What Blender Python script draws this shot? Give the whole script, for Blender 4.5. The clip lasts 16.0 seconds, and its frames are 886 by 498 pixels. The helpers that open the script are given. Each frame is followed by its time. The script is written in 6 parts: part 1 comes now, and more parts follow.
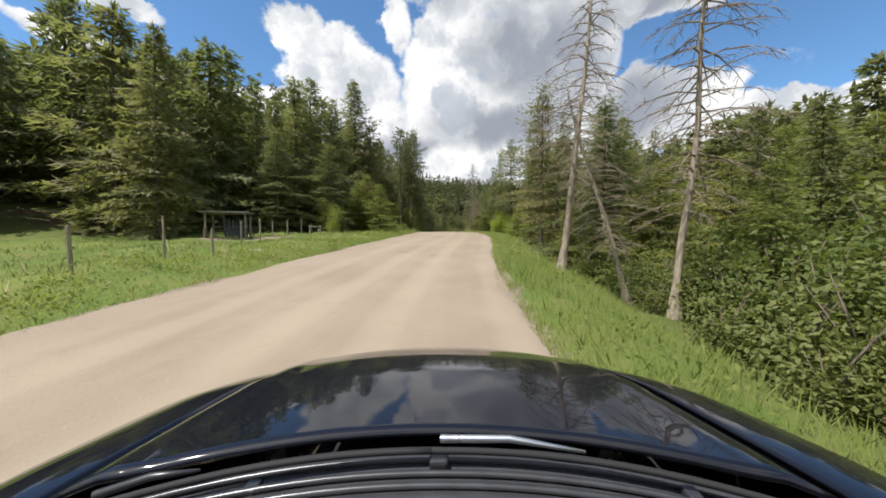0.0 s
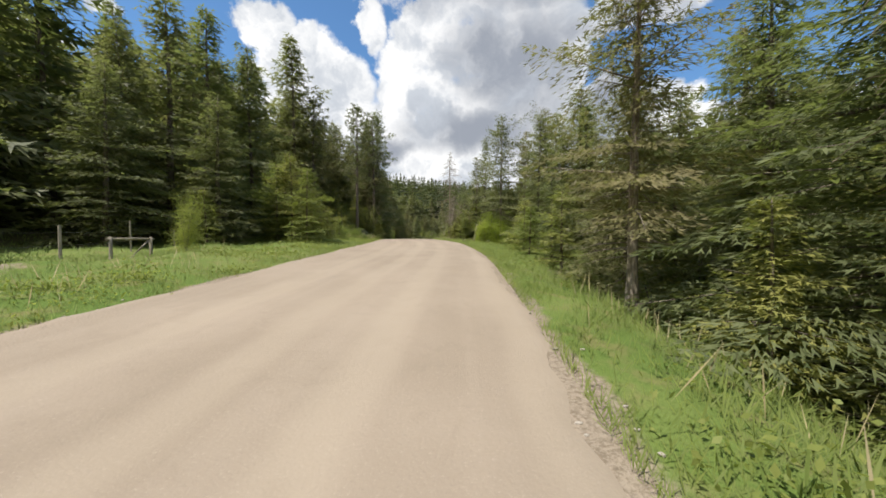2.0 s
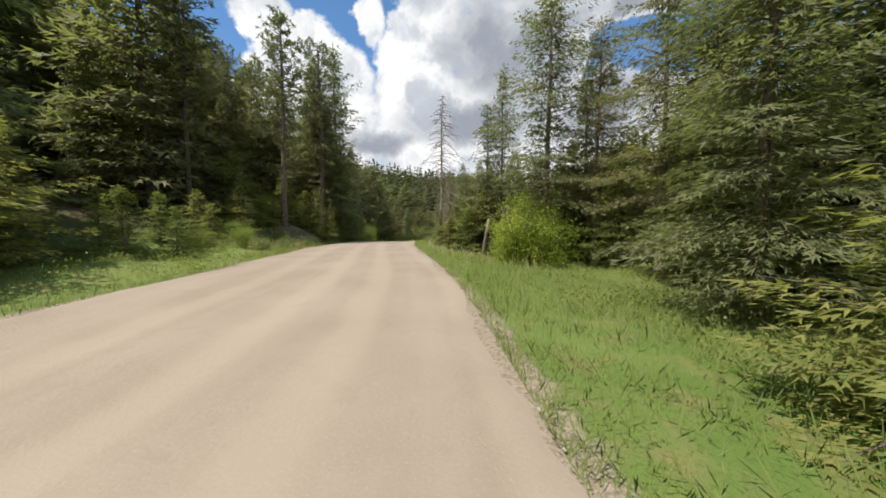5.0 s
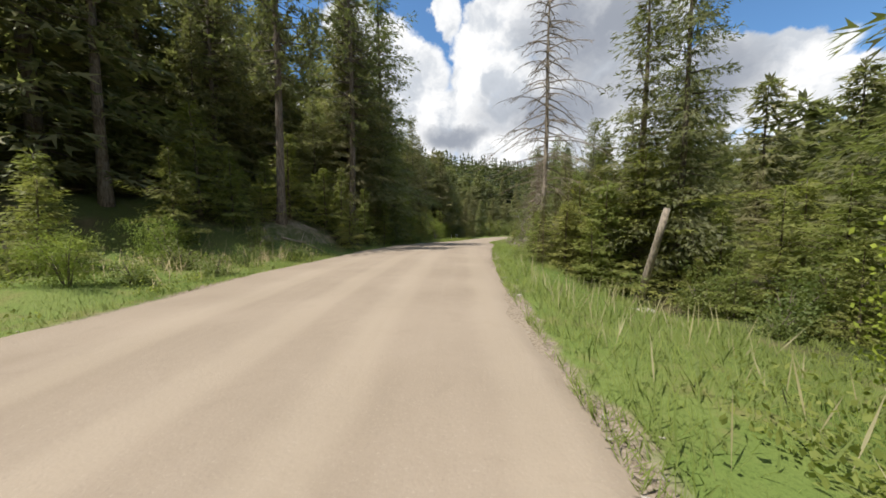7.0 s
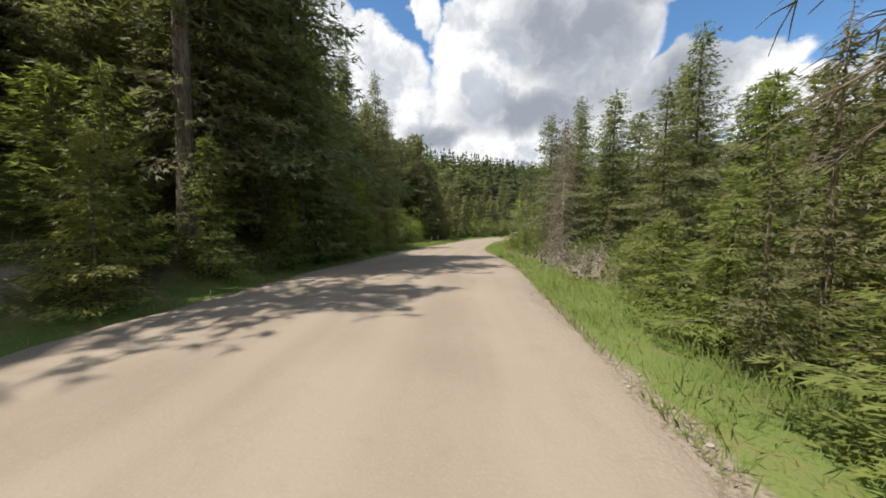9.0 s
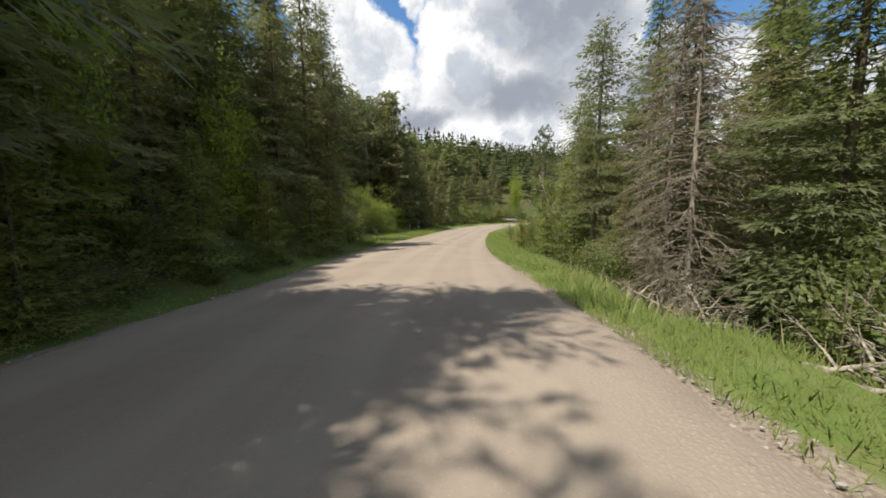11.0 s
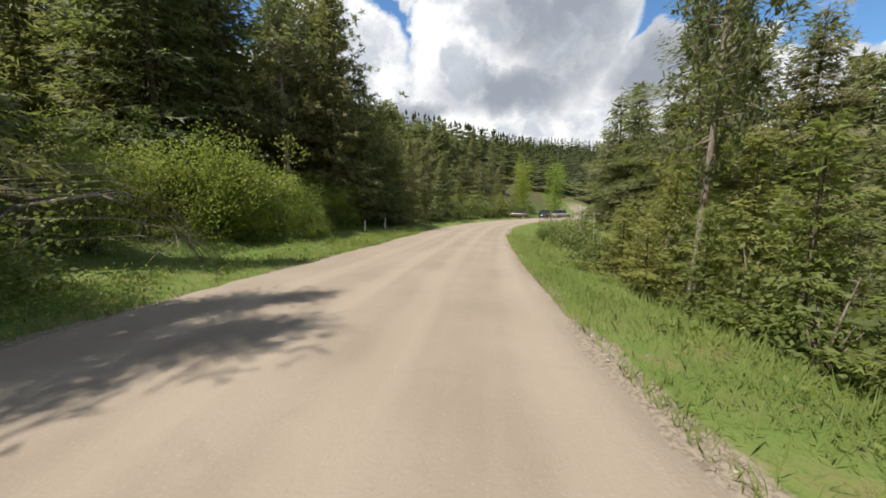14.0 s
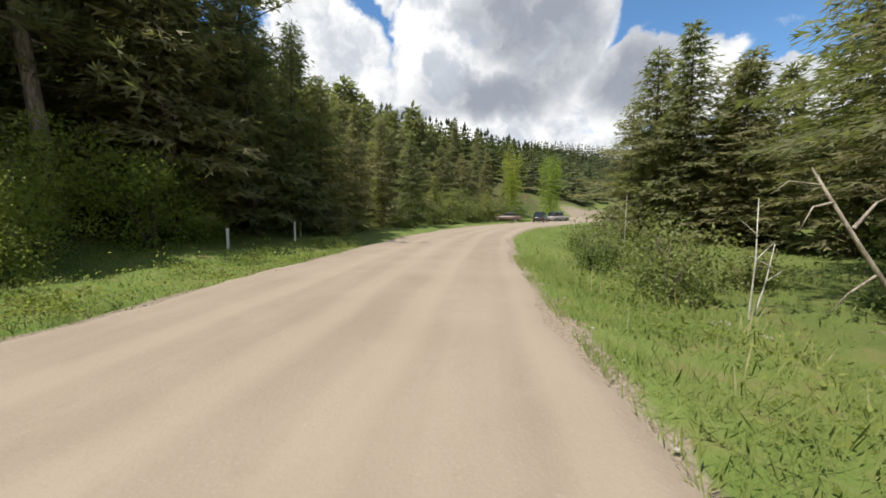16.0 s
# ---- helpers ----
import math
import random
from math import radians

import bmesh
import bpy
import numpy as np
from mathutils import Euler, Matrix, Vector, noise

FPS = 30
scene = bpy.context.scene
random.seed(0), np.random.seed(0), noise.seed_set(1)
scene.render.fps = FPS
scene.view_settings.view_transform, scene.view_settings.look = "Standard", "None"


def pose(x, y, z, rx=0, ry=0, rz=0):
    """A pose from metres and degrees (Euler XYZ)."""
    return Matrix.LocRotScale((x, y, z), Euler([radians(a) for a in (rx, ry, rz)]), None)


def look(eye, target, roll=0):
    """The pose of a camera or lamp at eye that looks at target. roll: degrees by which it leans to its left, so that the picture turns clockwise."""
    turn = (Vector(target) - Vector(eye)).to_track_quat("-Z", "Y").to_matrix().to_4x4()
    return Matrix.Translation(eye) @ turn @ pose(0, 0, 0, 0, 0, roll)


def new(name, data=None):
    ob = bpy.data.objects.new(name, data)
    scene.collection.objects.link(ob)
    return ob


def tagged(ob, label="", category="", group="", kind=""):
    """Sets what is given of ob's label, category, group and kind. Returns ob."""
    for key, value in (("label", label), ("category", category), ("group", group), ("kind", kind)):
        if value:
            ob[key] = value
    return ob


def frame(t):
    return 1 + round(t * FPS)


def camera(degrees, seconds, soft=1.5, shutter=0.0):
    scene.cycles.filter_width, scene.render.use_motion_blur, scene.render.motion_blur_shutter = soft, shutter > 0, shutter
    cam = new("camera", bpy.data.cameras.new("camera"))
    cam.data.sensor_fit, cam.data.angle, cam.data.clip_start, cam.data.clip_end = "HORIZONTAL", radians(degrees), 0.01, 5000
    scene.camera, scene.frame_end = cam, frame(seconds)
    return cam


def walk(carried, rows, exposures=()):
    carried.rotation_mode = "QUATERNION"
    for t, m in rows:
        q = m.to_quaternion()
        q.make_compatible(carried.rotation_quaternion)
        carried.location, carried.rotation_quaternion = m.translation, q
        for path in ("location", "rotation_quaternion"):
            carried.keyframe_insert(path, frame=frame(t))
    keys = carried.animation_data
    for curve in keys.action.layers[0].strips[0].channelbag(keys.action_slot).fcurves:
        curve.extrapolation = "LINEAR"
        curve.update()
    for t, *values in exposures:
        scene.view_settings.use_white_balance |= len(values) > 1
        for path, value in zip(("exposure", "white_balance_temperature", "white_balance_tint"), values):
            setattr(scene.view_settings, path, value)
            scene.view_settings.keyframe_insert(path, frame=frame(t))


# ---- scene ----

# ------------------------------------------------------------ camera
cam = camera(106.0, 16.0, soft=1.7)

# seconds, x, y, z, pitch, yaw, lean
PATH = [
    (0.0, 0.00, 0.00, 1.45, -3.00, 0.00, 0.0),
    (0.5, 0.13, 3.15, 1.57, -2.52, 0.00, 0.0),
    (1.0, 0.30, 6.29, 1.71, -2.52, -1.44, 0.0),
    (1.5, 0.55, 9.43, 1.85, -2.35, -2.96, 0.0),
    (2.0, 0.87, 12.57, 1.99, -2.52, -4.10, 0.0),
    (2.5, 1.25, 15.69, 2.13, -2.60, -4.94, 0.0),
    (3.0, 1.70, 18.81, 2.25, -2.84, -6.71, 0.0),
    (5.5, 3.33, 34.47, 2.72, -3.72, -2.01, 0.0),
    (6.0, 3.38, 37.62, 2.79, -3.88, 2.22, 0.0),
    (6.5, 3.20, 40.76, 2.83, -4.43, 6.19, 0.0),
    (7.0, 2.86, 43.89, 2.86, -4.74, 8.22, 0.0),
    (7.5, 2.45, 47.02, 2.86, -5.05, 9.09, 0.0),
    (8.0, 2.05, 50.14, 2.87, -4.74, 8.03, 0.0),
    (10.5, 1.01, 65.85, 2.69, -6.51, 2.41, 0.0),
    (11.0, 0.97, 69.00, 2.58, -7.41, 2.51, 0.0),
    (11.5, 0.94, 72.15, 2.43, -7.93, 2.41, 0.0),
    (12.0, 0.93, 75.30, 2.26, -8.15, 2.12, 0.0),
    (12.5, 0.95, 78.45, 2.09, -8.15, 1.93, 0.0),
    (13.0, 0.99, 81.60, 1.92, -8.15, 1.64, 0.0),
    (13.5, 1.07, 84.75, 1.75, -8.07, 1.64, 0.0),
    (14.0, 1.21, 87.89, 1.58, -8.15, 1.44, 0.0),
    (14.5, 1.42, 91.04, 1.41, -7.93, 1.06, 0.0),
    (15.0, 1.70, 94.18, 1.26, -7.71, 0.87, 0.0),
    (15.5, 2.04, 97.31, 1.11, -7.56, 0.29, 0.0),
    (16.0, 2.47, 100.43, 0.97, -7.48, -1.34, 0.0),
]
walk(cam, [(t, pose(x, y, z, 90 + p, r, w)) for t, x, y, z, p, w, r in PATH])
scene.view_settings.exposure = 0.4

# ------------------------------------------------------------ light
SUN_AZ = math.atan2(-0.86, -0.51)          # bearing of the sun, from +y towards +x
SUN_EL = radians(64)
sun = new("sun", bpy.data.lights.new("sun", "SUN"))
sun.data.energy, sun.data.angle, sun.data.color = 4.9, radians(0.53), (1.0, 0.97, 0.93)
sun_way = Vector((math.sin(SUN_AZ) * math.cos(SUN_EL), math.cos(SUN_AZ) * math.cos(SUN_EL), math.sin(SUN_EL)))
sun.matrix_world = look(sun_way * 50, (0, 0, 0))


class Nodes:
    """A small writer of node trees."""

    def __init__(self, tree):
        self.t = tree
        tree.nodes.clear()

    def add(self, kind, put=None, **props):
        n = self.t.nodes.new(kind)
        if "operation" in props:
            n.operation = props["operation"]
        if "use_clamp" in props:
            n.use_clamp = props["use_clamp"]
        if "interpolation_type" in props:
            n.interpolation_type = props["interpolation_type"]
        if "data_type" in props:
            n.data_type, n.blend_type = props["data_type"], props["blend_type"]
        if "uv_map" in props:
            n.uv_map = props["uv_map"]
        if "layer_name" in props:
            n.layer_name = props["layer_name"]
        for k, v in (put or {}).items():
            if isinstance(v, bpy.types.NodeSocket):
                self.t.links.new(v, n.inputs[k])
            else:
                n.inputs[k].default_value = v
        return n

    def math(self, op, a, b=0.0, c=0.0, clamp=False):
        return self.add("ShaderNodeMath", {0: a, 1: b, 2: c}, operation=op, use_clamp=clamp).outputs[0]

    def step(self, v, lo, hi):
        return self.add("ShaderNodeMapRange", {0: v, 1: lo, 2: hi}, interpolation_type="SMOOTHSTEP").outputs[0]

    def mix(self, f, a, b, how="MIX"):
        n = self.add("ShaderNodeMix", data_type="RGBA", blend_type=how)
        for i, v in ((0, f), (6, a), (7, b)):
            if isinstance(v, bpy.types.NodeSocket):
                self.t.links.new(v, n.inputs[i])
            else:
                n.inputs[i].default_value = v if i == 0 else (*v, 1)
        return n.outputs[2]

    def noise(self, vec, scale, detail=4.0, rough=0.55, distort=0.0):
        return self.add("ShaderNodeTexNoise", {"Vector": vec, "Scale": scale, "Detail": detail, "Roughness": rough, "Distortion": distort}).outputs[0]


def build_sky():
    w = bpy.data.worlds.new("sky")
    scene.world = w
    w.use_nodes = True
    n = Nodes(w.node_tree)
    sky = n.add("ShaderNodeTexSky")
    sky.sky_type, sky.sun_disc, sky.sun_elevation, sky.sun_rotation = "NISHITA", False, SUN_EL, SUN_AZ
    sky.altitude, sky.air_density, sky.dust_density, sky.ozone_density = 1500, 1.0, 0.3, 2.0
    way = n.add("ShaderNodeTexCoord").outputs["Generated"]
    wob = n.add("ShaderNodeTexNoise", {"Vector": way, "Scale": 7.0, "Detail": 8.0, "Roughness": 0.62}).outputs["Color"]
    off = n.add("ShaderNodeVectorMath", {0: wob, 1: (0.5, 0.5, 0.5)}, operation="SUBTRACT").outputs[0]
    off = n.add("ShaderNodeVectorMath", {0: off, 3: 0.13}, operation="SCALE").outputs[0]
    bent = n.add("ShaderNodeVectorMath", {0: way, 1: off}, operation="ADD").outputs[0]

    def puff(az, el, wide, high, soft=0.5):
        """1 inside a bank of cloud at that bearing and height (degrees), 0 well outside."""
        a, e = radians(az), radians(el)
        c = Vector((math.sin(a) * math.cos(e), math.cos(a) * math.cos(e), math.sin(e)))
        side = Vector((math.cos(a), -math.sin(a), 0))
        up = side.cross(c)
        d = n.add("ShaderNodeVectorMath", {0: bent, 1: c}, operation="SUBTRACT").outputs[0]
        p = n.add("ShaderNodeVectorMath", {0: d, 1: side / math.tan(radians(wide))}, operation="DOT_PRODUCT").outputs["Value"]
        q = n.add("ShaderNodeVectorMath", {0: d, 1: up / math.tan(radians(high))}, operation="DOT_PRODUCT").outputs["Value"]
        f = n.add("ShaderNodeVectorMath", {0: d, 1: c}, operation="DOT_PRODUCT").outputs["Value"]
        r = n.math("ADD", n.math("MULTIPLY", p, p), n.math("MULTIPLY", q, q))
        r = n.math("ADD", r, n.math("MULTIPLY", n.math("MULTIPLY", f, f), 1.0))
        return n.step(r, 1 + soft, 1 - soft)

    cover = None
    for a in CLOUDS:
        p = puff(*a)
        cover = p if cover is None else n.math("MAXIMUM", cover, p)
    # scattered clouds over the rest of the sky, added out of view for fill light
    flat = n.add("ShaderNodeVectorMath", {0: way, 1: (1, 1, 2.2)}, operation="MULTIPLY").outputs[0]
    rest = n.noise(flat, 2.6, 8.0, 0.58)
    ahead = n.add("ShaderNodeVectorMath", {0: way, 1: (0.05, 0.94, 0.33)}, operation="DOT_PRODUCT").outputs["Value"]
    rest = n.math("MULTIPLY", n.step(rest, 0.40, 0.54), n.step(ahead, 0.45, 0.2))
    fine = n.noise(way, 14.0, 6.0, 0.6)
    cover = n.math("MAXIMUM", cover, rest)
    cover = n.step(n.math("ADD", cover, n.math("MULTIPLY", n.math("SUBTRACT", fine, 0.5), 1.7)), 0.22, 0.80)
    # the thick undersides turn grey
    grey = None
    for a in UNDERSIDES:
        p = puff(*a, soft=0.9)
        grey = p if grey is None else n.math("MAXIMUM", grey, p)
    billow = n.noise(bent, 7.0, 6.0, 0.55)
    grey = n.math("MULTIPLY", grey, n.step(billow, 0.15, 0.55))
    toward = n.add("ShaderNodeVectorMath", {0: bent, 1: (-0.035, -0.01, 0.045)}, operation="ADD").outputs[0]
    relief = n.math("SUBTRACT", billow, n.noise(toward, 7.0, 6.0, 0.55))
    white = n.mix(n.step(relief, -0.16, 0.10), (0.60, 0.64, 0.70), (1.0, 1.0, 1.0))
    cloud = n.mix(grey, white, (0.34, 0.37, 0.43))
    blue = n.mix(0.0, sky.outputs[0], (0, 0, 0))
    blue = n.add("ShaderNodeVectorMath", {0: blue, 1: (0.125, 0.165, 0.180)}, operation="MULTIPLY").outputs[0]
    both = n.mix(cover, (0, 0, 0), cloud)
    n.t.links.new(blue, both.node.inputs[6])
    bg = n.add("ShaderNodeBackground", {0: both, 1: 0.80})
    n.add("ShaderNodeOutputWorld", {0: bg.outputs[0]})


# bearing and height of the middle, half width, half height (degrees), softness
CLOUDS = [
    (5.3, 22.4, 12.2, 11.4, 0.3), (10.8, 30.1, 11.2, 9.5, 0.3), (18.7, 26.5, 7.6, 10.4, 0.35), (-16.0, 23.5, 7.9, 4.6, 0.45), (-25.2, 18.2, 8.2, 3.3, 0.45),
    (-30.4, 16.3, 4.7, 2.2, 0.5), (-23.4, 28.7, 3.8, 2.9, 0.6), (-7.8, 30.6, 2.2, 3.2, 0.8), (-17.7, 26.2, 4.8, 3.2, 0.6), (-11.7, 15.9, 11.7, 6.7, 0.4),
    (6.3, 12.6, 17.7, 4.5, 0.4), (29.9, 16.4, 10.3, 5.9, 0.35), (38.3, 14.2, 6.5, 4.0, 0.45), (47.8, 13.7, 10.5, 2.6, 0.4), (32.2, 30.2, 10.4, 3.0, 0.5),
    (36.4, 19.1, 5.0, 2.2, 0.7), (-47.9, 21.0, 4.1, 1.3, 0.9), (-43.1, 25.7, 3.7, 1.1, 0.7), (-36.9, 18.6, 2.2, 1.3, 0.6), (10, 40, 22, 6, 0.5),
    (28, 5.5, 22, 5.5, 0.4), (55, 8, 14, 7, 0.4), (0, 6, 20, 5, 0.4), (19.9, 16.0, 6, 4, 0.4),
]
UNDERSIDES = [(9.1, 16.9, 10.8, 3.6), (18.3, 24.4, 6.5, 9.0), (29.1, 17.7, 5.5, 4.8), (-6.1, 13.8, 5.1, 2.0), (29.5, 29.3, 7.8, 2.1), (12.8, 27.0, 7.5, 5.9), (14, 38, 16, 5)]
build_sky()

# ------------------------------------------------------------ materials


def material(name):
    m = bpy.data.materials.new(name)
    m.use_nodes = True
    return m, Nodes(m.node_tree)


def finish(m, n, colour, rough=0.8, bump=None, strength=0.3, dist=0.02, metal=0.0, spec=0.3, coat=0.0):
    b = n.add("ShaderNodeBsdfPrincipled", {"Base Color": colour if isinstance(colour, bpy.types.NodeSocket) else (*colour, 1), "Roughness": rough, "Metallic": metal, "Specular IOR Level": spec, "Coat Weight": coat, "Coat Roughness": 0.03})
    if bump is not None:
        bp = n.add("ShaderNodeBump", {"Height": bump, "Strength": strength, "Distance": dist})
        n.t.links.new(bp.outputs[0], b.inputs["Normal"])
    n.add("ShaderNodeOutputMaterial", {0: b.outputs[0]})
    return m


def mat_gravel():
    m, n = material("packed_gravel")
    g = n.add("ShaderNodeNewGeometry").outputs["Position"]
    uv = n.add("ShaderNodeUVMap", uv_map="lane").outputs[0]
    across = n.add("ShaderNodeSeparateXYZ", {0: uv}).outputs[0]
    streaks = n.noise(n.add("ShaderNodeVectorMath", {0: uv, 1: (1.0, 0.045, 1)}, operation="MULTIPLY").outputs[0], 1.0, 5.0, 0.6)
    patch = n.noise(g, 0.55, 4.0, 0.55)
    grit = n.noise(g, 38.0, 5.0, 0.7)
    pebble = n.add("ShaderNodeTexVoronoi", {"Vector": g, "Scale": 26.0}).outputs["Distance"]
    c = n.mix(n.step(patch, 0.3, 0.7), (0.243, 0.192, 0.138), (0.285, 0.227, 0.166))
    c = n.mix(n.math("MULTIPLY", n.step(streaks, 0.42, 0.66), 0.35), c, (0.334, 0.270, 0.201))
    c = n.mix(n.math("MULTIPLY", n.step(streaks, 0.45, 0.25), 0.28), c, (0.216, 0.167, 0.118))
    mott = n.noise(g, 2.2, 5.0, 0.65, 0.6)
    c = n.mix(n.math("MULTIPLY", n.step(mott, 0.5, 0.72), 0.30), c, (0.205, 0.160, 0.113))
    c = n.mix(n.math("MULTIPLY", n.step(grit, 0.55, 0.75), 0.35), c, (0.197, 0.156, 0.118))
    c = n.mix(n.math("MULTIPLY", n.step(grit, 0.45, 0.25), 0.3), c, (0.470, 0.401, 0.320))
    track = None
    for k in (-1.0, 0.72, -2.3, -3.9):
        b = n.step(n.math("ABSOLUTE", n.math("SUBTRACT", n.math("ADD", across, n.math("MULTIPLY", patch, 0.5)), k + 0.25)), 0.42, 0.12)
        track = b if track is None else n.math("MAXIMUM", track, b)
    c = n.mix(n.math("MULTIPLY", track, 0.35), c, (0.348, 0.283, 0.205))
    # loose pale stones gathered at the sides
    side = n.step(n.math("ABSOLUTE", n.math("SUBTRACT", across, -2.0)), 2.6, 4.0)
    c = n.mix(n.math("MULTIPLY", n.math("MULTIPLY", side, 0.5), n.step(pebble, 0.34, 0.16)), c, (0.357, 0.305, 0.245))
    h = n.math("ADD", n.math("MULTIPLY", grit, 0.5), n.math("MULTIPLY", pebble, n.math("MULTIPLY_ADD", side, -0.8, -0.15)))
    h = n.math("ADD", h, n.math("MULTIPLY", streaks, 0.8))
    return finish(m, n, c, 0.95, h, 0.5, 0.02, spec=0.15)


def mat_ground():
    m, n = material("grass_and_forest_floor")
    g = n.add("ShaderNodeNewGeometry").outputs["Position"]
    cov = n.add("ShaderNodeSeparateColor", {0: n.add("ShaderNodeVertexColor", layer_name="cover").outputs[0]})
    big = n.noise(g, 0.23, 5.0, 0.6)
    mid = n.noise(g, 1.7, 5.0, 0.65)
    fine = n.noise(n.add("ShaderNodeVectorMath", {0: g, 1: (1, 1, 0.4)}, operation="MULTIPLY").outputs[0], 22.0, 4.0, 0.7)
    grass = n.mix(n.step(big, 0.35, 0.65), (0.096, 0.143, 0.030), (0.150, 0.183, 0.049))
    grass = n.mix(n.math("MULTIPLY", n.step(mid, 0.47, 0.70), 0.8), grass, (0.189, 0.163, 0.065))
    grass = n.mix(n.math("MULTIPLY", n.step(fine, 0.5, 0.7), 0.5), grass, (0.030, 0.052, 0.010))
    litter = n.mix(n.step(mid, 0.35, 0.65), (0.065, 0.047, 0.028), (0.120, 0.090, 0.052))
    litter = n.mix(n.math("MULTIPLY", n.step(big, 0.36, 0.56), 0.85), litter, (0.073, 0.095, 0.026))
    litter = n.mix(n.math("MULTIPLY", n.step(fine, 0.5, 0.7), 0.5), litter, (0.026, 0.022, 0.013))
    # woodland cover off the road, its colour darkened for shade beneath the trees
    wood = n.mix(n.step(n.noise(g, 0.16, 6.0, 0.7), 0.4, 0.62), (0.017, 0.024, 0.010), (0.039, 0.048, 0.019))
    soil = n.mix(n.step(fine, 0.4, 0.65), (0.281, 0.227, 0.165), (0.168, 0.130, 0.090))
    c = n.mix(cov.outputs[0], grass, litter)
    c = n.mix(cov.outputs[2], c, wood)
    c = n.mix(n.step(n.math("ADD", cov.outputs[1], n.math("MULTIPLY", n.math("SUBTRACT", mid, 0.5), 0.9)), 0.35, 0.65), c, soil)
    return finish(m, n, c, 0.95, n.math("ADD", fine, mid), 0.5, 0.04, spec=0.1)


def mat_leaf(name, dark, light, see=0.25, rough=0.55):
    m, n = material(name)
    geo = n.add("ShaderNodeNewGeometry")
    rnd, pos = geo.outputs["Random Per Island"], geo.outputs["Position"]
    tree = n.add("ShaderNodeObjectInfo").outputs["Random"]
    patch = n.noise(pos, 0.9, 3.0, 0.6)
    f = n.math("ADD", n.math("MULTIPLY", rnd, 0.55), n.math("MULTIPLY", n.step(patch, 0.3, 0.7), 0.45))
    c = n.mix(f, dark, light)
    tint = n.mix(tree, (0.82, 0.92, 0.80), (1.22, 1.08, 1.05))
    c = n.mix(1.0, c, tint, "MULTIPLY")
    d = n.add("ShaderNodeBsdfPrincipled", {"Base Color": c, "Roughness": rough, "Specular IOR Level": 0.25})
    s = n.add("ShaderNodeBsdfTranslucent", {0: n.mix(0.35, c, (0.30, 0.38, 0.03))})
    mx = n.add("ShaderNodeMixShader", {0: see, 1: d.outputs[0], 2: s.outputs[0]})
    n.add("ShaderNodeOutputMaterial", {0: mx.outputs[0]})
    return m


def mat_bark(name, dark, light, scale=6.0):
    m, n = material(name)
    g = n.add("ShaderNodeTexCoord").outputs["Object"]
    tall = n.add("ShaderNodeVectorMath", {0: g, 1: (1, 1, 0.18)}, operation="MULTIPLY").outputs[0]
    a, b = n.noise(tall, scale * 2.5, 5.0, 0.65), n.noise(g, 1.3, 3.0)
    c = n.mix(n.step(a, 0.35, 0.65), dark, light)
    c = n.mix(n.math("MULTIPLY", n.step(b, 0.5, 0.7), 0.4), c, tuple(0.6 * v for v in dark))
    return finish(m, n, c, 0.9, a, 0.8, 0.03, spec=0.15)


def mat_plain(name, colour, rough=0.5, metal=0.0, coat=0.0, vary=0.15, scale=9.0, spec=0.5):
    m, n = material(name)
    g = n.add("ShaderNodeTexCoord").outputs["Object"]
    a = n.noise(g, scale, 5.0, 0.6)
    c = n.mix(a, tuple(v * (1 - vary) for v in colour), tuple(min(1, v * (1 + vary)) for v in colour))
    r = n.math("MULTIPLY_ADD", a, 0.12, rough - 0.06)
    return finish(m, n, c, r, None, metal=metal, coat=coat, spec=spec)


GRAVEL, GROUND = mat_gravel(), mat_ground()
NEEDLE = mat_leaf("spruce_needles", (0.092, 0.102, 0.049), (0.285, 0.270, 0.138), 0.5)
PINE = mat_leaf("pine_needles", (0.088, 0.100, 0.050), (0.245, 0.242, 0.118), 0.36)
YOUNG = mat_leaf("fresh_needles", (0.132, 0.158, 0.042), (0.325, 0.328, 0.104), 0.5)
LEAF = mat_leaf("fresh_leaves", (0.20, 0.27, 0.035), (0.37, 0.45, 0.075), 0.5)
SHRUB = mat_leaf("shrub_leaves", (0.092, 0.122, 0.036), (0.215, 0.238, 0.085), 0.45)
BRIGHT = mat_leaf("thicket_leaves", (0.180, 0.232, 0.044), (0.345, 0.385, 0.098), 0.5)
BROWN = mat_leaf("drying_needles", (0.110, 0.098, 0.045), (0.230, 0.200, 0.098), 0.35)
GRASS = mat_leaf("grass_blades", (0.130, 0.192, 0.044), (0.252, 0.308, 0.088), 0.6)
OLIVE = mat_leaf("olive_needles", (0.098, 0.096, 0.044), (0.255, 0.234, 0.115), 0.44)
# needles for far trees, the crowns' own shadow mixed into a darker colour
SHADED_FARNEEDLE = mat_leaf("shaded_distant_needles", (0.050, 0.062, 0.034), (0.150, 0.152, 0.082), 0.3)
WEED = mat_leaf("weed_leaves", (0.165, 0.215, 0.048), (0.300, 0.335, 0.100), 0.55)
STRAW = mat_leaf("dry_stalks", (0.20, 0.17, 0.08), (0.31, 0.275, 0.145), 0.2)
BARK = mat_bark("spruce_bark", (0.085, 0.065, 0.048), (0.20, 0.165, 0.125))
PALE = mat_bark("weathered_wood", (0.175, 0.142, 0.106), (0.375, 0.316, 0.240))
GREYTWIG = mat_bark("dead_twigs", (0.150, 0.120, 0.086), (0.320, 0.262, 0.194))
BIRCH = mat_bark("pale_birch_bark", (0.38, 0.35, 0.29), (0.66, 0.62, 0.54), 3.0)
POSTWOOD = mat_bark("grey_post_wood", (0.20, 0.17, 0.125), (0.36, 0.31, 0.24))
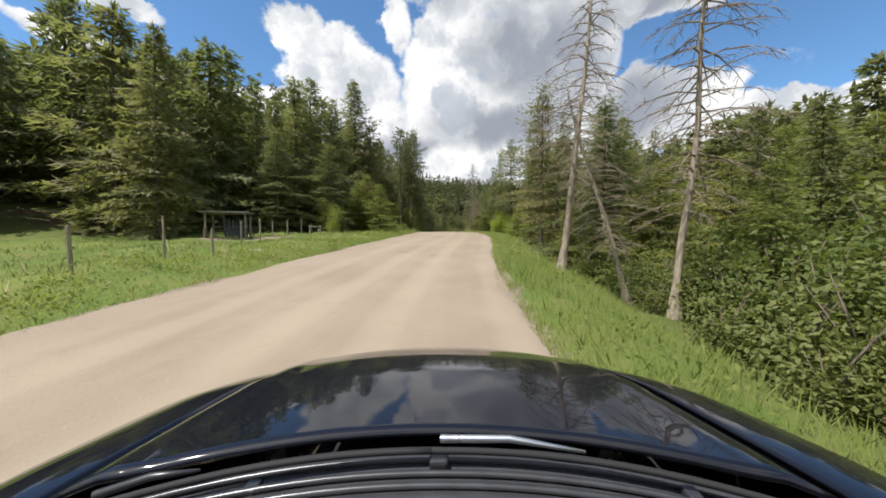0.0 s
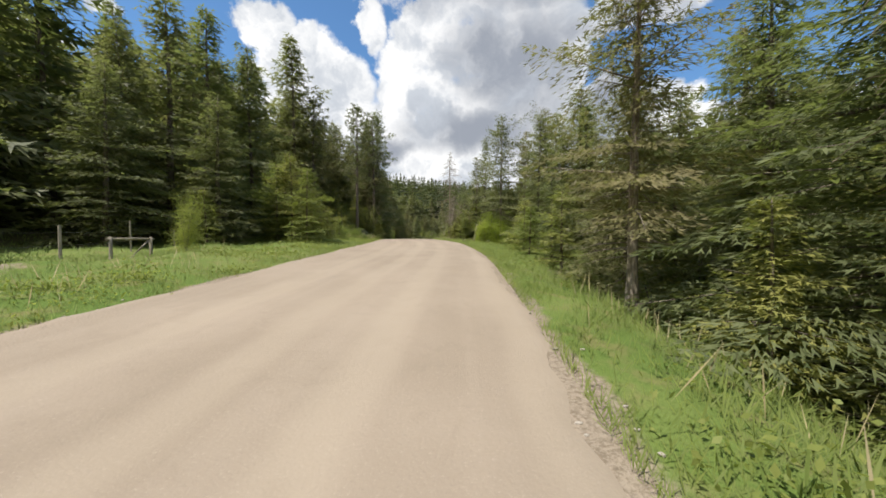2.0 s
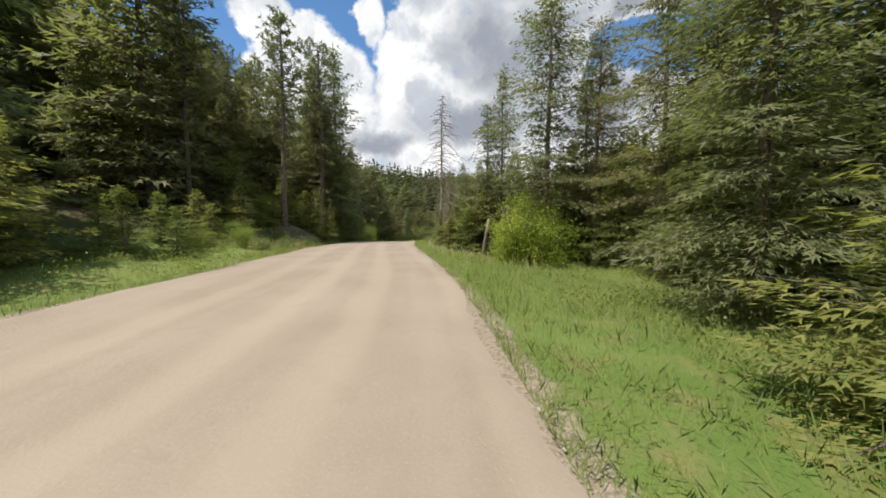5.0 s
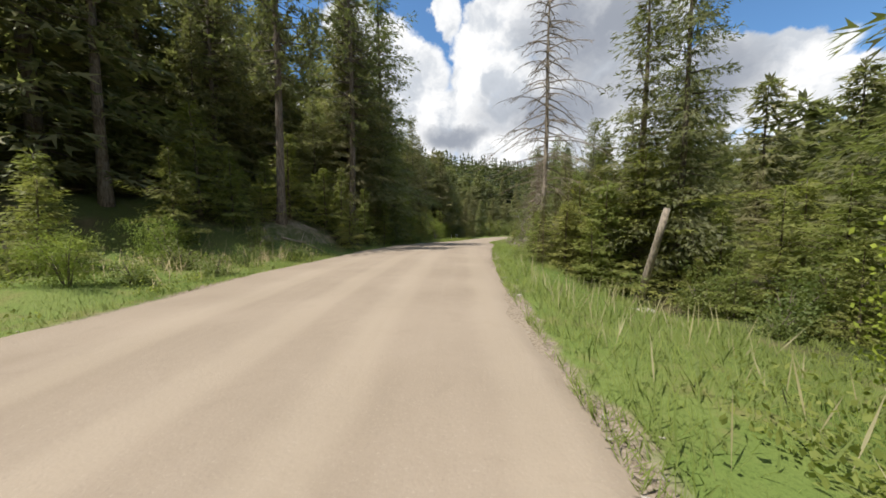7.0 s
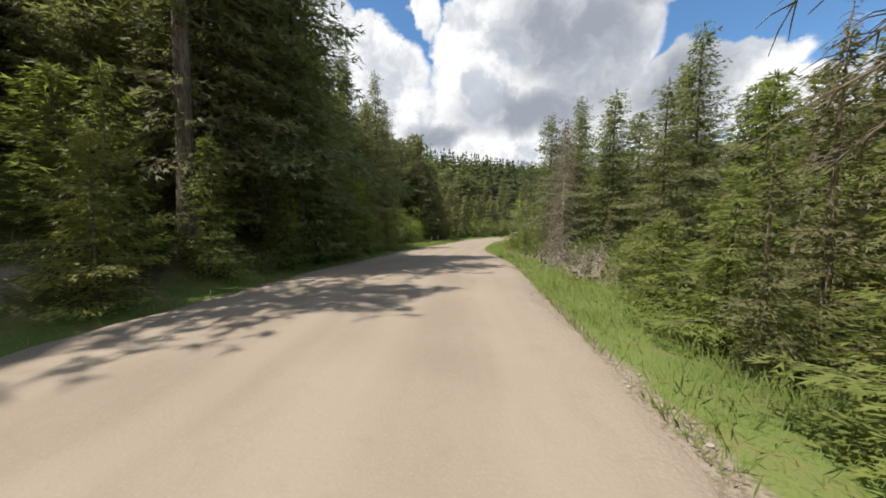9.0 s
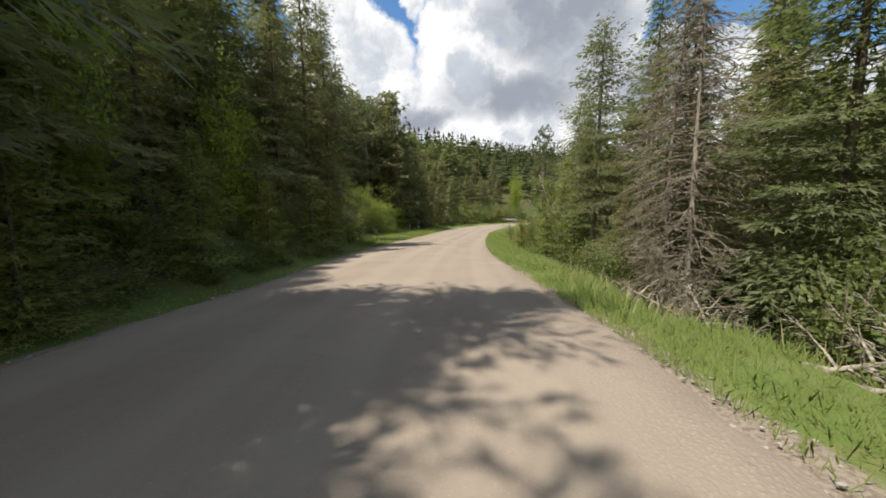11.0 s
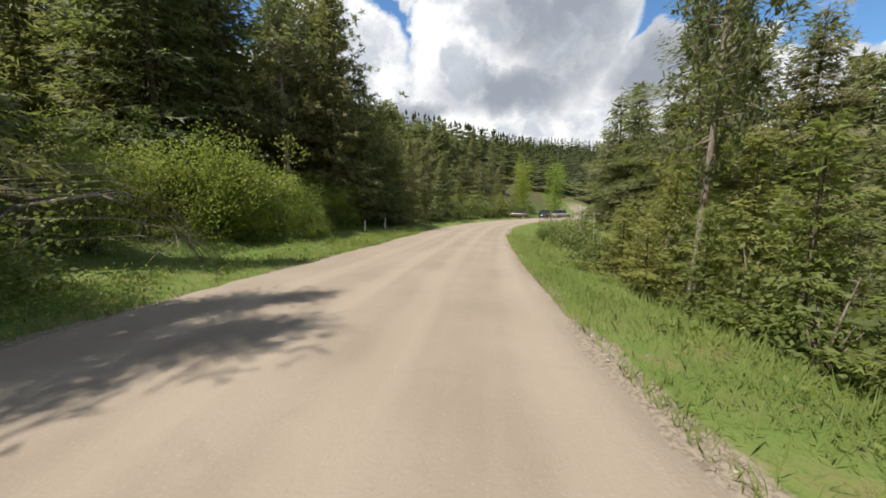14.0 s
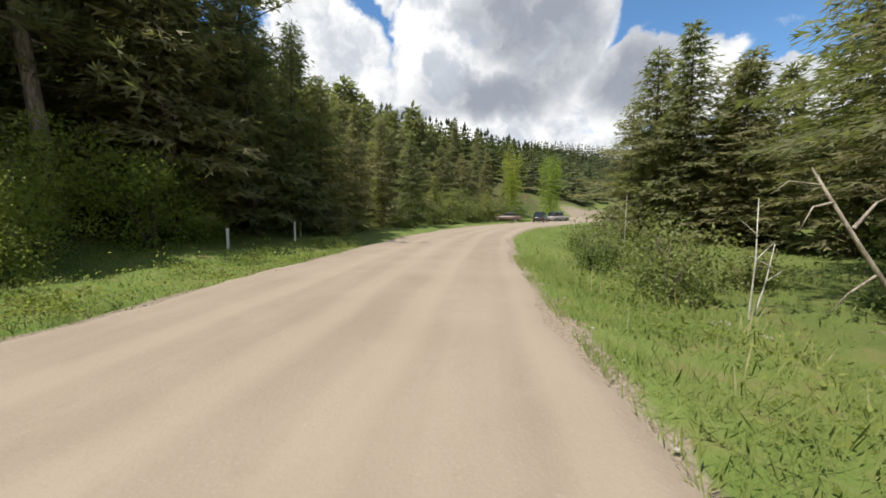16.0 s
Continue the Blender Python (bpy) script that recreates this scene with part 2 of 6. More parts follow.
STONE = mat_plain("pale_stone", (0.33, 0.29, 0.235), 0.9, vary=0.35, scale=3.0, spec=0.2)
WIRE = mat_plain("fence_wire", (0.30, 0.29, 0.27), 0.45, metal=0.8)
PAINT = mat_plain("black_car_paint", (0.005, 0.005, 0.008), 0.5, coat=1.0, vary=0.1, spec=0.08)
TRIM = mat_plain("black_plastic", (0.030, 0.030, 0.033), 0.33, vary=0.25, scale=30)
RUBBER = mat_plain("rubber", (0.014, 0.014, 0.014), 0.8)
SILVER = mat_plain("silver_metal", (0.62, 0.62, 0.62), 0.28, metal=0.9)
SHEET = mat_plain("blue_grey_boards", (0.075, 0.080, 0.095), 0.7, vary=0.3)
TIN = mat_plain("roof_tin", (0.34, 0.34, 0.33), 0.5, metal=0.5, vary=0.3)
LAMPGLASS = mat_plain("lamp_glass", (0.6, 0.6, 0.6), 0.1, coat=1.0)
REDGLASS = mat_plain("red_lamp_glass", (0.35, 0.01, 0.01), 0.15, coat=1.0)
PLATE = mat_plain("white_plate", (0.75, 0.75, 0.72), 0.5)


def mat_glass():
    m, n = material("dark_glass")
    return finish(m, n, (0.010, 0.014, 0.014), 0.03, spec=0.6, coat=0.3)


GLASS = mat_glass()

# ------------------------------------------------------------ helpers for meshes


def mesh_from(name, verts, faces, mat, smooth=False):
    me = bpy.data.meshes.new(name)
    me.from_pydata([tuple(v) for v in verts] if not isinstance(verts, np.ndarray) else verts.tolist(), [], faces)
    for mm in (mat if isinstance(mat, (list, tuple)) else [mat]):
        me.materials.append(mm)
    if smooth:
        me.polygons.foreach_set("use_smooth", [True] * len(me.polygons))
    me.update()
    return me


def part(name, data, mat, parent, label=""):
    """Links a bmesh, or a ready mesh, as one object under a thing or a part."""
    if isinstance(data, bmesh.types.BMesh):
        me = bpy.data.meshes.new(name)
        data.to_mesh(me)
        data.free()
        me.materials.append(mat)
    else:
        me = data
    ob = new(name, me)
    ob.parent = parent
    if label:
        tagged(ob, label)
    return ob


def thing(name, label, category, group="", kind="", at=None):
    ob = new(name)
    ob.empty_display_size = 0.2
    tagged(ob, label, category, group, kind)
    if at is not None:
        ob.matrix_basis = at
    return ob


def box(x0, x1, y0, y1, z0, z1, bevel=0.0):
    bm = bmesh.new()
    bmesh.ops.create_cube(bm, size=1.0, matrix=Matrix.LocRotScale(((x0 + x1) / 2, (y0 + y1) / 2, (z0 + z1) / 2), None, (x1 - x0, y1 - y0, z1 - z0)))
    if bevel:
        bmesh.ops.bevel(bm, geom=bm.edges[:], offset=bevel, segments=2, affect="EDGES", profile=0.5)
    return bm


class Soup:
    """Collects tubes and leaves as plain arrays."""

    def __init__(self):
        self.v, self.f, self.n = [], [], 0

    def tube(self, pts, radii, sides=5):
        pts = [Vector(p) for p in pts]
        rings = []
        for i, p in enumerate(pts):
            d = (pts[min(i + 1, len(pts) - 1)] - pts[max(i - 1, 0)]).normalized()
            a = d.orthogonal().normalized() if abs(d.z) < 0.9 else Vector((1, 0, 0)) - d * d.x
            a.normalize()
            b = d.cross(a)
            rings.append(self.n)
            for k in range(sides):
                t = 2 * math.pi * k / sides
                self.v.append(tuple(p + (a * math.cos(t) + b * math.sin(t)) * radii[i]))
            self.n += sides
        for r0, r1 in zip(rings, rings[1:]):
            for k in range(sides):
                j = (k + 1) % sides
                self.f.append((r0 + k, r0 + j, r1 + j, r1 + k))
        self.f.append(tuple(rings[-1] + k for k in range(sides)))

    def leaves(self, base, way, side, length, width):
        """Many pointed leaves at once: arrays of places, directions, side vectors, lengths and widths."""
        base, way, side = (np.asarray(a, float) for a in (base, way, side))
        length, width = np.asarray(length, float)[:, None], np.asarray(width, float)[:, None]
        tip = base + way * length
        mid = base + way * length * 0.45
        quad = np.stack([base, mid + side * width * 0.5, tip, mid - side * width * 0.5], 1)
        k = len(base)
        self.v.extend(map(tuple, quad.reshape(-1, 3).tolist()))
        ids = self.n + np.arange(4 * k).reshape(k, 4)
        self.f.extend(map(tuple, ids.tolist()))
        self.n += 4 * k

    def sprigs(self, base, way, side, length, width):
        """Forked twigs of needles, two narrow points each."""
        base, way, side = (np.asarray(a, float) for a in (base, way, side))
        length, width = np.asarray(length, float)[:, None], np.asarray(width, float)[:, None]
        quad = np.stack([base, base + way * length + side * width, base + way * length * 0.52, base + way * length * 0.93 - side * width], 1)
        k = len(base)
        self.v.extend(map(tuple, quad.reshape(-1, 3).tolist()))
        self.f.extend(map(tuple, (self.n + np.arange(4 * k).reshape(k, 4)).tolist()))
        self.n += 4 * k

    def mesh(self, name, mat, smooth=False):
        return mesh_from(name, self.v, self.f, mat, smooth)


def unit(a):
    return a / np.maximum(np.linalg.norm(a, axis=-1, keepdims=True), 1e-9)


# ------------------------------------------------------------ the lie of the land
# along the drive (y): the line driven (x), road height, right and left edge of the gravel from that line
LINE = [
    (-60, -2.2, -1.5, 1.1, -6.0), (-20, -0.7, -0.5, 1.05, -6.0), (0, 0.0, 0.0, 1.0, -5.9), (6.3, 0.3, 0.26, 0.95, -5.9), (12.6, 0.87, 0.54, 0.95, -6.0),
    (18.8, 1.7, 0.80, 1.1, -6.2), (27, 2.8, 1.10, 1.0, -6.5), (34.5, 3.33, 1.27, 0.8, -6.7), (40.8, 3.2, 1.38, 0.9, -6.3), (47, 2.45, 1.41, 1.1, -5.9),
    (53, 1.75, 1.42, 1.25, -5.6), (60, 1.25, 1.36, 1.6, -5.2), (66, 1.0, 1.24, 2.0, -4.9), (72, 0.94, 0.98, 2.3, -4.7), (78.5, 0.95, 0.64, 1.9, -4.9),
    (84.8, 1.07, 0.30, 1.5, -5.3), (91, 1.42, -0.04, 1.4, -5.7), (97.3, 2.04, -0.34, 1.3, -5.9), (104, 3.0, -0.58, 1.05, -5.85),
]
LINE += [(112, 4.2, -0.78, 0.9, -5.8), (122, 6.3, -0.98, 0.9, -5.9), (133, 10.2, -1.25, 1.6, -6.4), (145, 16.5, -1.62, 2.4, -7.6), (160, 28.0, -1.95, 3.2, -9.0), (180, 46.0, -1.8, 4.0, -10.0), (230, 93.0, 1.0, 4.0, -10.0)]
_ly = np.arange(-60, 231, 1.0)
_tab = np.stack([np.interp(_ly, [r[0] for r in LINE], [r[k] for r in LINE]) for k in range(1, 5)])
_ker = np.ones(7) / 7
_tab = np.stack([np.convolve(np.pad(r, 3, mode="edge"), _ker, "valid") for r in _tab])


def line(y):
    return tuple(np.interp(y, _ly, r) for r in _tab)


def smooth(v, lo, hi):
    t = np.clip((v - lo) / (hi - lo), 0, 1)
    return t * t * (3 - 2 * t)


def ripple(x, y):
    """Gentle unevenness of natural ground."""
    return 0.06 * np.sin(1.3 * x + 0.7 * y) + 0.07 * np.sin(0.53 * x - 0.81 * y + 1.0) + 0.04 * np.sin(2.9 * y + 1.7 * x + 2.0) + 0.05 * np.sin(2.2 * x - 1.4 * y)


def land(x, y):
    """Height of the ground, with the roadbed cut in, and cover: forest floor, bare soil, far woodland with its shade
    painted in.
    """
    x, y = np.asarray(x, float), np.asarray(y, float)
    cx, zr, ur, ul = line(y)
    zr = zr + np.clip(y - 230, 0, None) * 0.02
    cx = cx + np.clip(y - 230, 0, None) * 0.9
    u = x - cx
    dr, dl = u - ur, ul - u
    # right: verge, drop to the stream, flat, far hillside
    drop = np.interp(y, [-20, 26, 32, 46, 54, 66, 84, 92, 104, 125], [1.5, 1.4, 0.55, 0.5, 1.1, 1.0, 1.1, 1.0, 0.9, 0.7])
    right = zr - 0.06 - 0.10 * np.clip(dr, 0, 1.4) - (drop - 0.1) * smooth(dr, 1.0, 5.0)
    flat_r = np.interp(y, [0, 90, 110, 150], [17, 14, 20, 24])
    right = right + np.interp(y, [-20, 60, 110], [0.19, 0.20, 0.26]) * np.clip(dr - flat_r, 0, 130) + 0.12 * np.clip(dr - flat_r - 130, 0, 400)
    # left: meadow first, then a wooded slope that comes down to the road as a cut bank
    flat_l = np.interp(y, [-60, 20, 30, 42, 52, 60, 82, 92, 100, 115], [20, 19, 13, 8, 5, 0.7, 0.7, 3.0, 5.0, 5.0])
    slope = np.interp(y, [0, 40, 60, 85, 100, 130], [0.15, 0.20, 0.52, 0.50, 0.28, 0.26])
    run = np.clip(dl - flat_l, 0, None)
    left = zr - 0.10 + 0.16 * smooth(dl, 0.6, 3.0) + slope * np.clip(run, 0, 5) + np.interp(y, [0, 40, 110, 140], [0.15, 0.17, 0.20, 0.24]) * np.clip(run - 5, 0, 150) + 0.1 * np.clip(run - 155, 0, 400)
    z = np.where(dr > 0, right, np.where(dl > 0, left, zr - 0.12))
    z = z + ripple(x, y) * smooth(np.maximum(dr, dl), 0.4, 2.5)
    far = smooth(np.hypot(x, y - 60), 250, 900)
    z = z * (1 - 0.85 * far) + far * (78 + 10 * np.sin(x * 0.004 + 1) + 8 * np.sin(0.011 * x + 0.4))
    forest = np.where(dr > 0, smooth(dr, 3.0, 6.0) * np.interp(y, [28, 34, 46, 52, 98, 106], [1, 0.25, 0.25, 1, 1, 0.35]), smooth(dl, flat_l - 0.2, flat_l + np.interp(y, [52, 60, 88, 96], [3.5, 1.0, 1.0, 3.5])))
    soil = np.clip(np.where(dr > 0, smooth(dr, 0.55, 0.0), smooth(dl, 0.35, 0.0)), 0, 1)
    soil = np.maximum(soil, np.where(dl > 0, smooth(run, 0.1, 1.0) * smooth(run, 6.5, 3.0) * smooth(y, 52, 60) * smooth(y, 66, 60), 0) * 0.5)
    soil = np.maximum(soil, 0.8 * smooth(np.hypot((x + 15) / 5.0, (y - 22) / 2.2), 1.3, 0.7))
    # where the ground takes the colour with tree shade painted in
    shaded_canopy = smooth(np.maximum(dr, dl), 40, 75)
    return z, forest, soil, shaded_canopy


def ground_z(x, y):
    return float(land(x, y)[0])


def build_ground():
    def rungs(edges):
        out = [edges[0][0]]
        for a, b, s in edges:
            k = max(1, round((b - a) / s))
            out += [a + (b - a) * (i + 1) / k for i in range(k)]
        return np.array(out)
    xs = rungs([(-1500, -400, 110), (-400, -120, 28), (-120, -40, 8), (-40, -16, 2), (-16, 16, 0.45), (16, 40, 2), (40, 120, 8), (120, 400, 28), (400, 1500, 110)])
    ys = rungs([(-1500, -200, 130), (-200, -60, 28), (-60, -12, 4), (-12, 116, 0.6), (116, 180, 2.5), (180, 420, 24), (420, 1700, 110)])
    X, Y = np.meshgrid(xs, ys)
    Z, F, S, C = land(X, Y)
    v = np.stack([X, Y, Z], -1).reshape(-1, 3)
    nx, ny = len(xs), len(ys)
    i = (np.arange(ny - 1)[:, None] * nx + np.arange(nx - 1)[None, :]).ravel()
    faces = np.stack([i, i + 1, i + 1 + nx, i + nx], 1).tolist()
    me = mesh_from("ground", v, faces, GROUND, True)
    col = me.color_attributes.new("cover", "FLOAT_COLOR", "POINT")
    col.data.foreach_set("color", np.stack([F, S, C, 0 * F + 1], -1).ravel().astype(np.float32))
    ob = new("ground", me)
    tagged(ob, "green grassy verges, meadow and forest floor of brown litter", "ground", kind="structure")


def build_road():
    ys = np.concatenate([np.arange(-60, 112, 0.5), np.arange(112, 230, 1.5)])
    cs = np.linspace(0, 1, 41)
    cx, zr, ur, ul = line(ys)
    rag = lambda k: 0.12 * np.sin(0.9 * ys + k) + 0.09 * np.sin(2.3 * ys + 2 * k) + 0.06 * np.sin(5.1 * ys + k) + 0.05 * np.sin(9.7 * ys)
    lo, hi = ul - 0.12 + rag(1.0), ur + 0.12 + rag(4.0)
    U = lo[:, None] + (hi - lo)[:, None] * cs[None, :]
    X = cx[:, None] + U
    Y = np.repeat(ys[:, None], len(cs), 1)
    mid = (ul + ur)[:, None] / 2
    w = (hi - lo)[:, None] / 2
    rel = np.clip((U - mid) / w, -1, 1)
    Z = zr[:, None] - 0.05 * rel ** 2 - 0.10 * np.clip(np.abs(rel) - 0.93, 0, 1) / 0.07
    for c in (-1.0, 0.75, -3.9, -2.3):
        Z = Z - 0.014 * np.exp(-((U - c + 0.15 * np.sin(0.2 * Y)) / 0.28) ** 2)
    Z = Z + 0.006 * np.sin(3.1 * Y + 2 * np.sin(U)) + 0.008 * np.sin(1.1 * Y + 2.0 * U)
    v = np.stack([X, Y, Z], -1).reshape(-1, 3)
    nx = len(cs)
    i = (np.arange(len(ys) - 1)[:, None] * nx + np.arange(nx - 1)[None, :]).ravel()
    faces = np.stack([i, i + 1, i + 1 + nx, i + nx], 1)
    me = mesh_from("road", v, faces.tolist(), GRAVEL, True)
    uv = me.uv_layers.new(name="lane")
    flat = np.stack([U, Y], -1).reshape(-1, 2)[faces.ravel()]
    uv.data.foreach_set("uv", flat.ravel().astype(np.float32))
    tagged(new("road", me), "tan packed gravel forest road with pale wheel tracks", "road", kind="structure")


build_ground()
build_road()

# ------------------------------------------------------------ trees
rng = np.random.default_rng(7)
UP = np.array([0.0, 0.0, 1.0])


def conifer_meshes(seed, high=16.0, radius=3.4, bare=0.05, whorl=0.5, per=6, twig=0.24, leaf=0.36, wide=0.10, shape=0.68, ragged=0.2, droop=0.30, lift=0.16, trunk_r=0.2, dead_low=12, gaps=0.12, core=300, flat=0.5, spread=0.34):
    """Trunk and crown of a conifer: whorls of layered boughs, each a flat spray of twigs, long below, short above."""
    r = np.random.default_rng(seed)
    wood, green = Soup(), Soup()
    lean, ph = r.normal(0, 0.012, 2), r.uniform(0, 6.28, 3)
    axis = lambda z: np.array([lean[0] * z + 0.04 * math.sin(z * 0.6 + ph[0]), lean[1] * z + 0.03 * math.sin(z * 0.5 + ph[1]), z])
    zs = np.linspace(0, high * 0.985, 10)
    wood.tube([axis(z) for z in zs], [trunk_r * (1 - z / high) ** 0.85 + 0.010 + (0.5 * trunk_r if z == 0 else 0) for z in zs], 7)
    base, way, side, ln, wd = [], [], [], [], []
    z, turn = bare * high + 0.1, 0.0
    while z < high * 0.985:
        q = z / high
        full = min(1.0, 1.04 * (1 - q) ** shape + 0.02) * (0.62 + 0.38 * min(1.0, (q - bare) / 0.16))
        ring = 1 + 0.10 * math.sin(z * 1.7 + ph[2]) + r.normal(0, 0.06)
        count = max(4, int(round(per * (0.55 + 0.45 * full)))) if q < 0.93 else 4
        for i in range(count):
            az = turn + 6.283 * i / count + r.normal(0, 0.22)
            if q < 0.8 and r.uniform() < gaps:
                continue
            length = max(0.16, radius * full * ring * math.exp(r.normal(0, ragged)) * (1 + 0.15 * math.sin(2 * az + ph[0] + z * 0.35)))
            z0 = axis(z + r.normal(0, 0.22 * whorl))
            out, across = np.array([math.cos(az), math.sin(az), 0.0]), np.array([-math.sin(az), math.cos(az), 0.0])
            rise = -0.06 + 0.75 * max(0.0, q - 0.25) + r.normal(0, 0.09)
            sag = droop * (1.15 - 0.7 * q) * (1 + r.normal(0, 0.2))
            n = max(3, int(round(length / twig)))
            s = (np.arange(n) + r.uniform(0.2, 0.8, n)) / n * 0.9 + 0.1
            line_ = lambda f: z0 + np.outer(f * length, out) + np.outer(length * (rise * f - sag * f ** 2 + lift * f ** 4), UP) + np.outer(0.05 * length * np.sin(3 * f + ph[1]) * f, across)
            tip = np.minimum(spread * length * 1.9 * (1.02 - s) ** 0.75 * (0.25 + s) ** 0.4, 0.95 * length) + 0.5 * leaf
            for sd in (-1, 1):
                steps = np.maximum(1, np.round(tip / (leaf * 0.72))).astype(int)
                for k in range(int(steps.max())):
                    on = steps > k
                    m = int(on.sum())
                    if not m:
                        break
                    ang = sd * (0.95 - 0.35 * s[on]) + r.normal(0, 0.24, m)
                    d = np.outer(np.cos(ang), out) + np.outer(np.sin(ang), across)
                    f = (k + 0.08) / steps[on]
                    p = line_(s[on]) + d * (f * tip[on])[:, None] + np.outer(-0.10 * (f * tip[on]) - 0.05 * f, UP) + r.normal(0, 0.035 + 0.06 * leaf, (m, 3))
                    dd = unit(d + np.outer(r.normal(-0.30, 0.26, m), UP))
                    nn = unit(UP + 0.5 * out + r.normal(0, flat, (m, 3)))
                    size = r.uniform(0.75, 1.25, m)
                    base.append(p), way.append(dd), side.append(unit(np.cross(dd, nn))), ln.append(leaf * size), wd.append(wide * size * r.uniform(0.8, 1.25, m))
            e = line_(np.array([0.0, 0.45, 0.9]))
            if length > 0.8 and i % 2 == 0:
                wood.tube(e, [0.014 + 0.010 * length, 0.010 + 0.004 * length, 0.004], 3)
        turn += 2.4
        z += whorl * (0.42 + 0.58 * (1 - q)) * r.uniform(0.8, 1.2)
    green.sprigs(*(np.concatenate(a) for a in (base, way, side, ln, wd)))
    # short dense sprays, which close the crown round the stem
    if core:
        q = bare + (0.95 - bare) * r.uniform(0, 1, core) ** 1.15
        reach = radius * np.minimum(1, (1 - q) ** shape + 0.03)
        az, f = r.uniform(0, 2 * math.pi, core), r.uniform(0.05, 0.42, core)
        out = np.column_stack([np.cos(az), np.sin(az), np.zeros(core)])
        p = np.array([axis(v) for v in q * high]).reshape(core, 3) + out * (reach * f)[:, None]
        d = unit(out + np.column_stack([r.normal(0, 0.6, (core, 2)), r.normal(-0.15, 0.3, core)]))
        green.sprigs(p, d, unit(np.cross(d, UP + r.normal(0, 0.6, (core, 3)))), leaf * r.uniform(1.0, 1.7, core), wide * r.uniform(1.2, 2.0, core))
    top = axis(high * 0.985)
    green.leaves(np.repeat(top[None], 12, 0) - UP * r.uniform(0, 0.6, (12, 1)), unit(np.column_stack([r.normal(0, 0.4, 12), r.normal(0, 0.4, 12), np.ones(12)])), unit(r.normal(0, 1, (12, 3))), np.full(12, 0.9 * leaf + 0.1), np.full(12, wide))
    for i in range(dead_low):
        z = high * r.uniform(0.03 if bare < 0.2 else 0.6 * bare, max(0.12, bare + 0.08))
        az, length = r.uniform(0, 6.28), radius * r.uniform(0.3, 0.75)
        c, sn = math.cos(az), math.sin(az)
        wood.tube([axis(z), axis(z) + np.array([c * length * 0.6, sn * length * 0.6, -0.12]), axis(z) + np.array([c * length, sn * length, -0.32])], [0.028, 0.016, 0.004], 3)
    return wood, green


def pine_meshes(seed, high=22.0, radius=2.6, bare=0.42, boughs=70, tufts=9, leaf=0.42, wide=0.13, needles=None, trunk_r=0.26, per=9):
    """An open-crowned pine: a long bare stem, uneven boughs that end in round tufts of needles."""
    r = np.random.default_rng(seed)
    wood, green = Soup(), Soup()
    bend = r.normal(0, 0.25, 2)
    axis = lambda z: np.array([bend[0] * math.sin(z * 0.16), bend[1] * math.sin(z * 0.13 + 1) - bend[1] * math.sin(1), z])
    zs = np.linspace(0, high * 0.98, 11)
    wood.tube([axis(z) for z in zs], [trunk_r * (1 - z / high) ** 0.65 + 0.015 + (0.08 if z == 0 else 0) for z in zs], 8)
    for i in range(boughs):
        q = bare + (1 - bare) * ((i + r.uniform(0, 1)) / boughs)
        z = q * high * 0.98
        az = i * 2.39996 + r.normal(0, 0.5)
        prof = math.sin(min(1, (q - bare) / (1 - bare) * 1.0) ** 0.62 * math.pi * 0.96) * 0.85 + 0.22
        ln = max(0.4, radius * prof * (1 + r.normal(0, 0.32)))
        rise = r.normal(0.12, 0.22) + 0.5 * (q - 0.7)
        c, s = math.cos(az), math.sin(az)
        e = axis(z) + ln * np.array([c * math.cos(rise), s * math.cos(rise), math.sin(rise)])
        m = (axis(z) + e) / 2 + np.array([0, 0, -0.08 * ln])
        wood.tube([axis(z), m, e], [0.03 + 0.012 * ln, 0.025, 0.008], 4)
        k = max(3, int(tufts * (0.4 + 0.6 * ln / radius)))
        for j in range(k):
            f = 1 - 0.72 * (j / k) ** 1.2
            p = axis(z) * (1 - f) + e * f + r.normal(0, 0.17, 3) * (0.4 + ln * 0.35)
            d = unit(r.normal(0, 1, (per, 3)) + np.array([c * 0.5, s * 0.5, 0.35]))
            green.leaves(np.repeat(p[None], per, 0), d, unit(np.cross(d, r.normal(0, 1, (per, 3)))), r.uniform(0.7, 1.25, per) * leaf, np.full(per, wide))
    for i in range(10):
        z = high * r.uniform(0.05, max(0.1, bare))
        az, ln = r.uniform(0, 6.28), r.uniform(0.5, 1.5)
        c, s = math.cos(az), math.sin(az)
        wood.tube([axis(z), axis(z) + np.array([c * ln, s * ln, -0.1])], [0.03, 0.006], 3)
    return wood, green


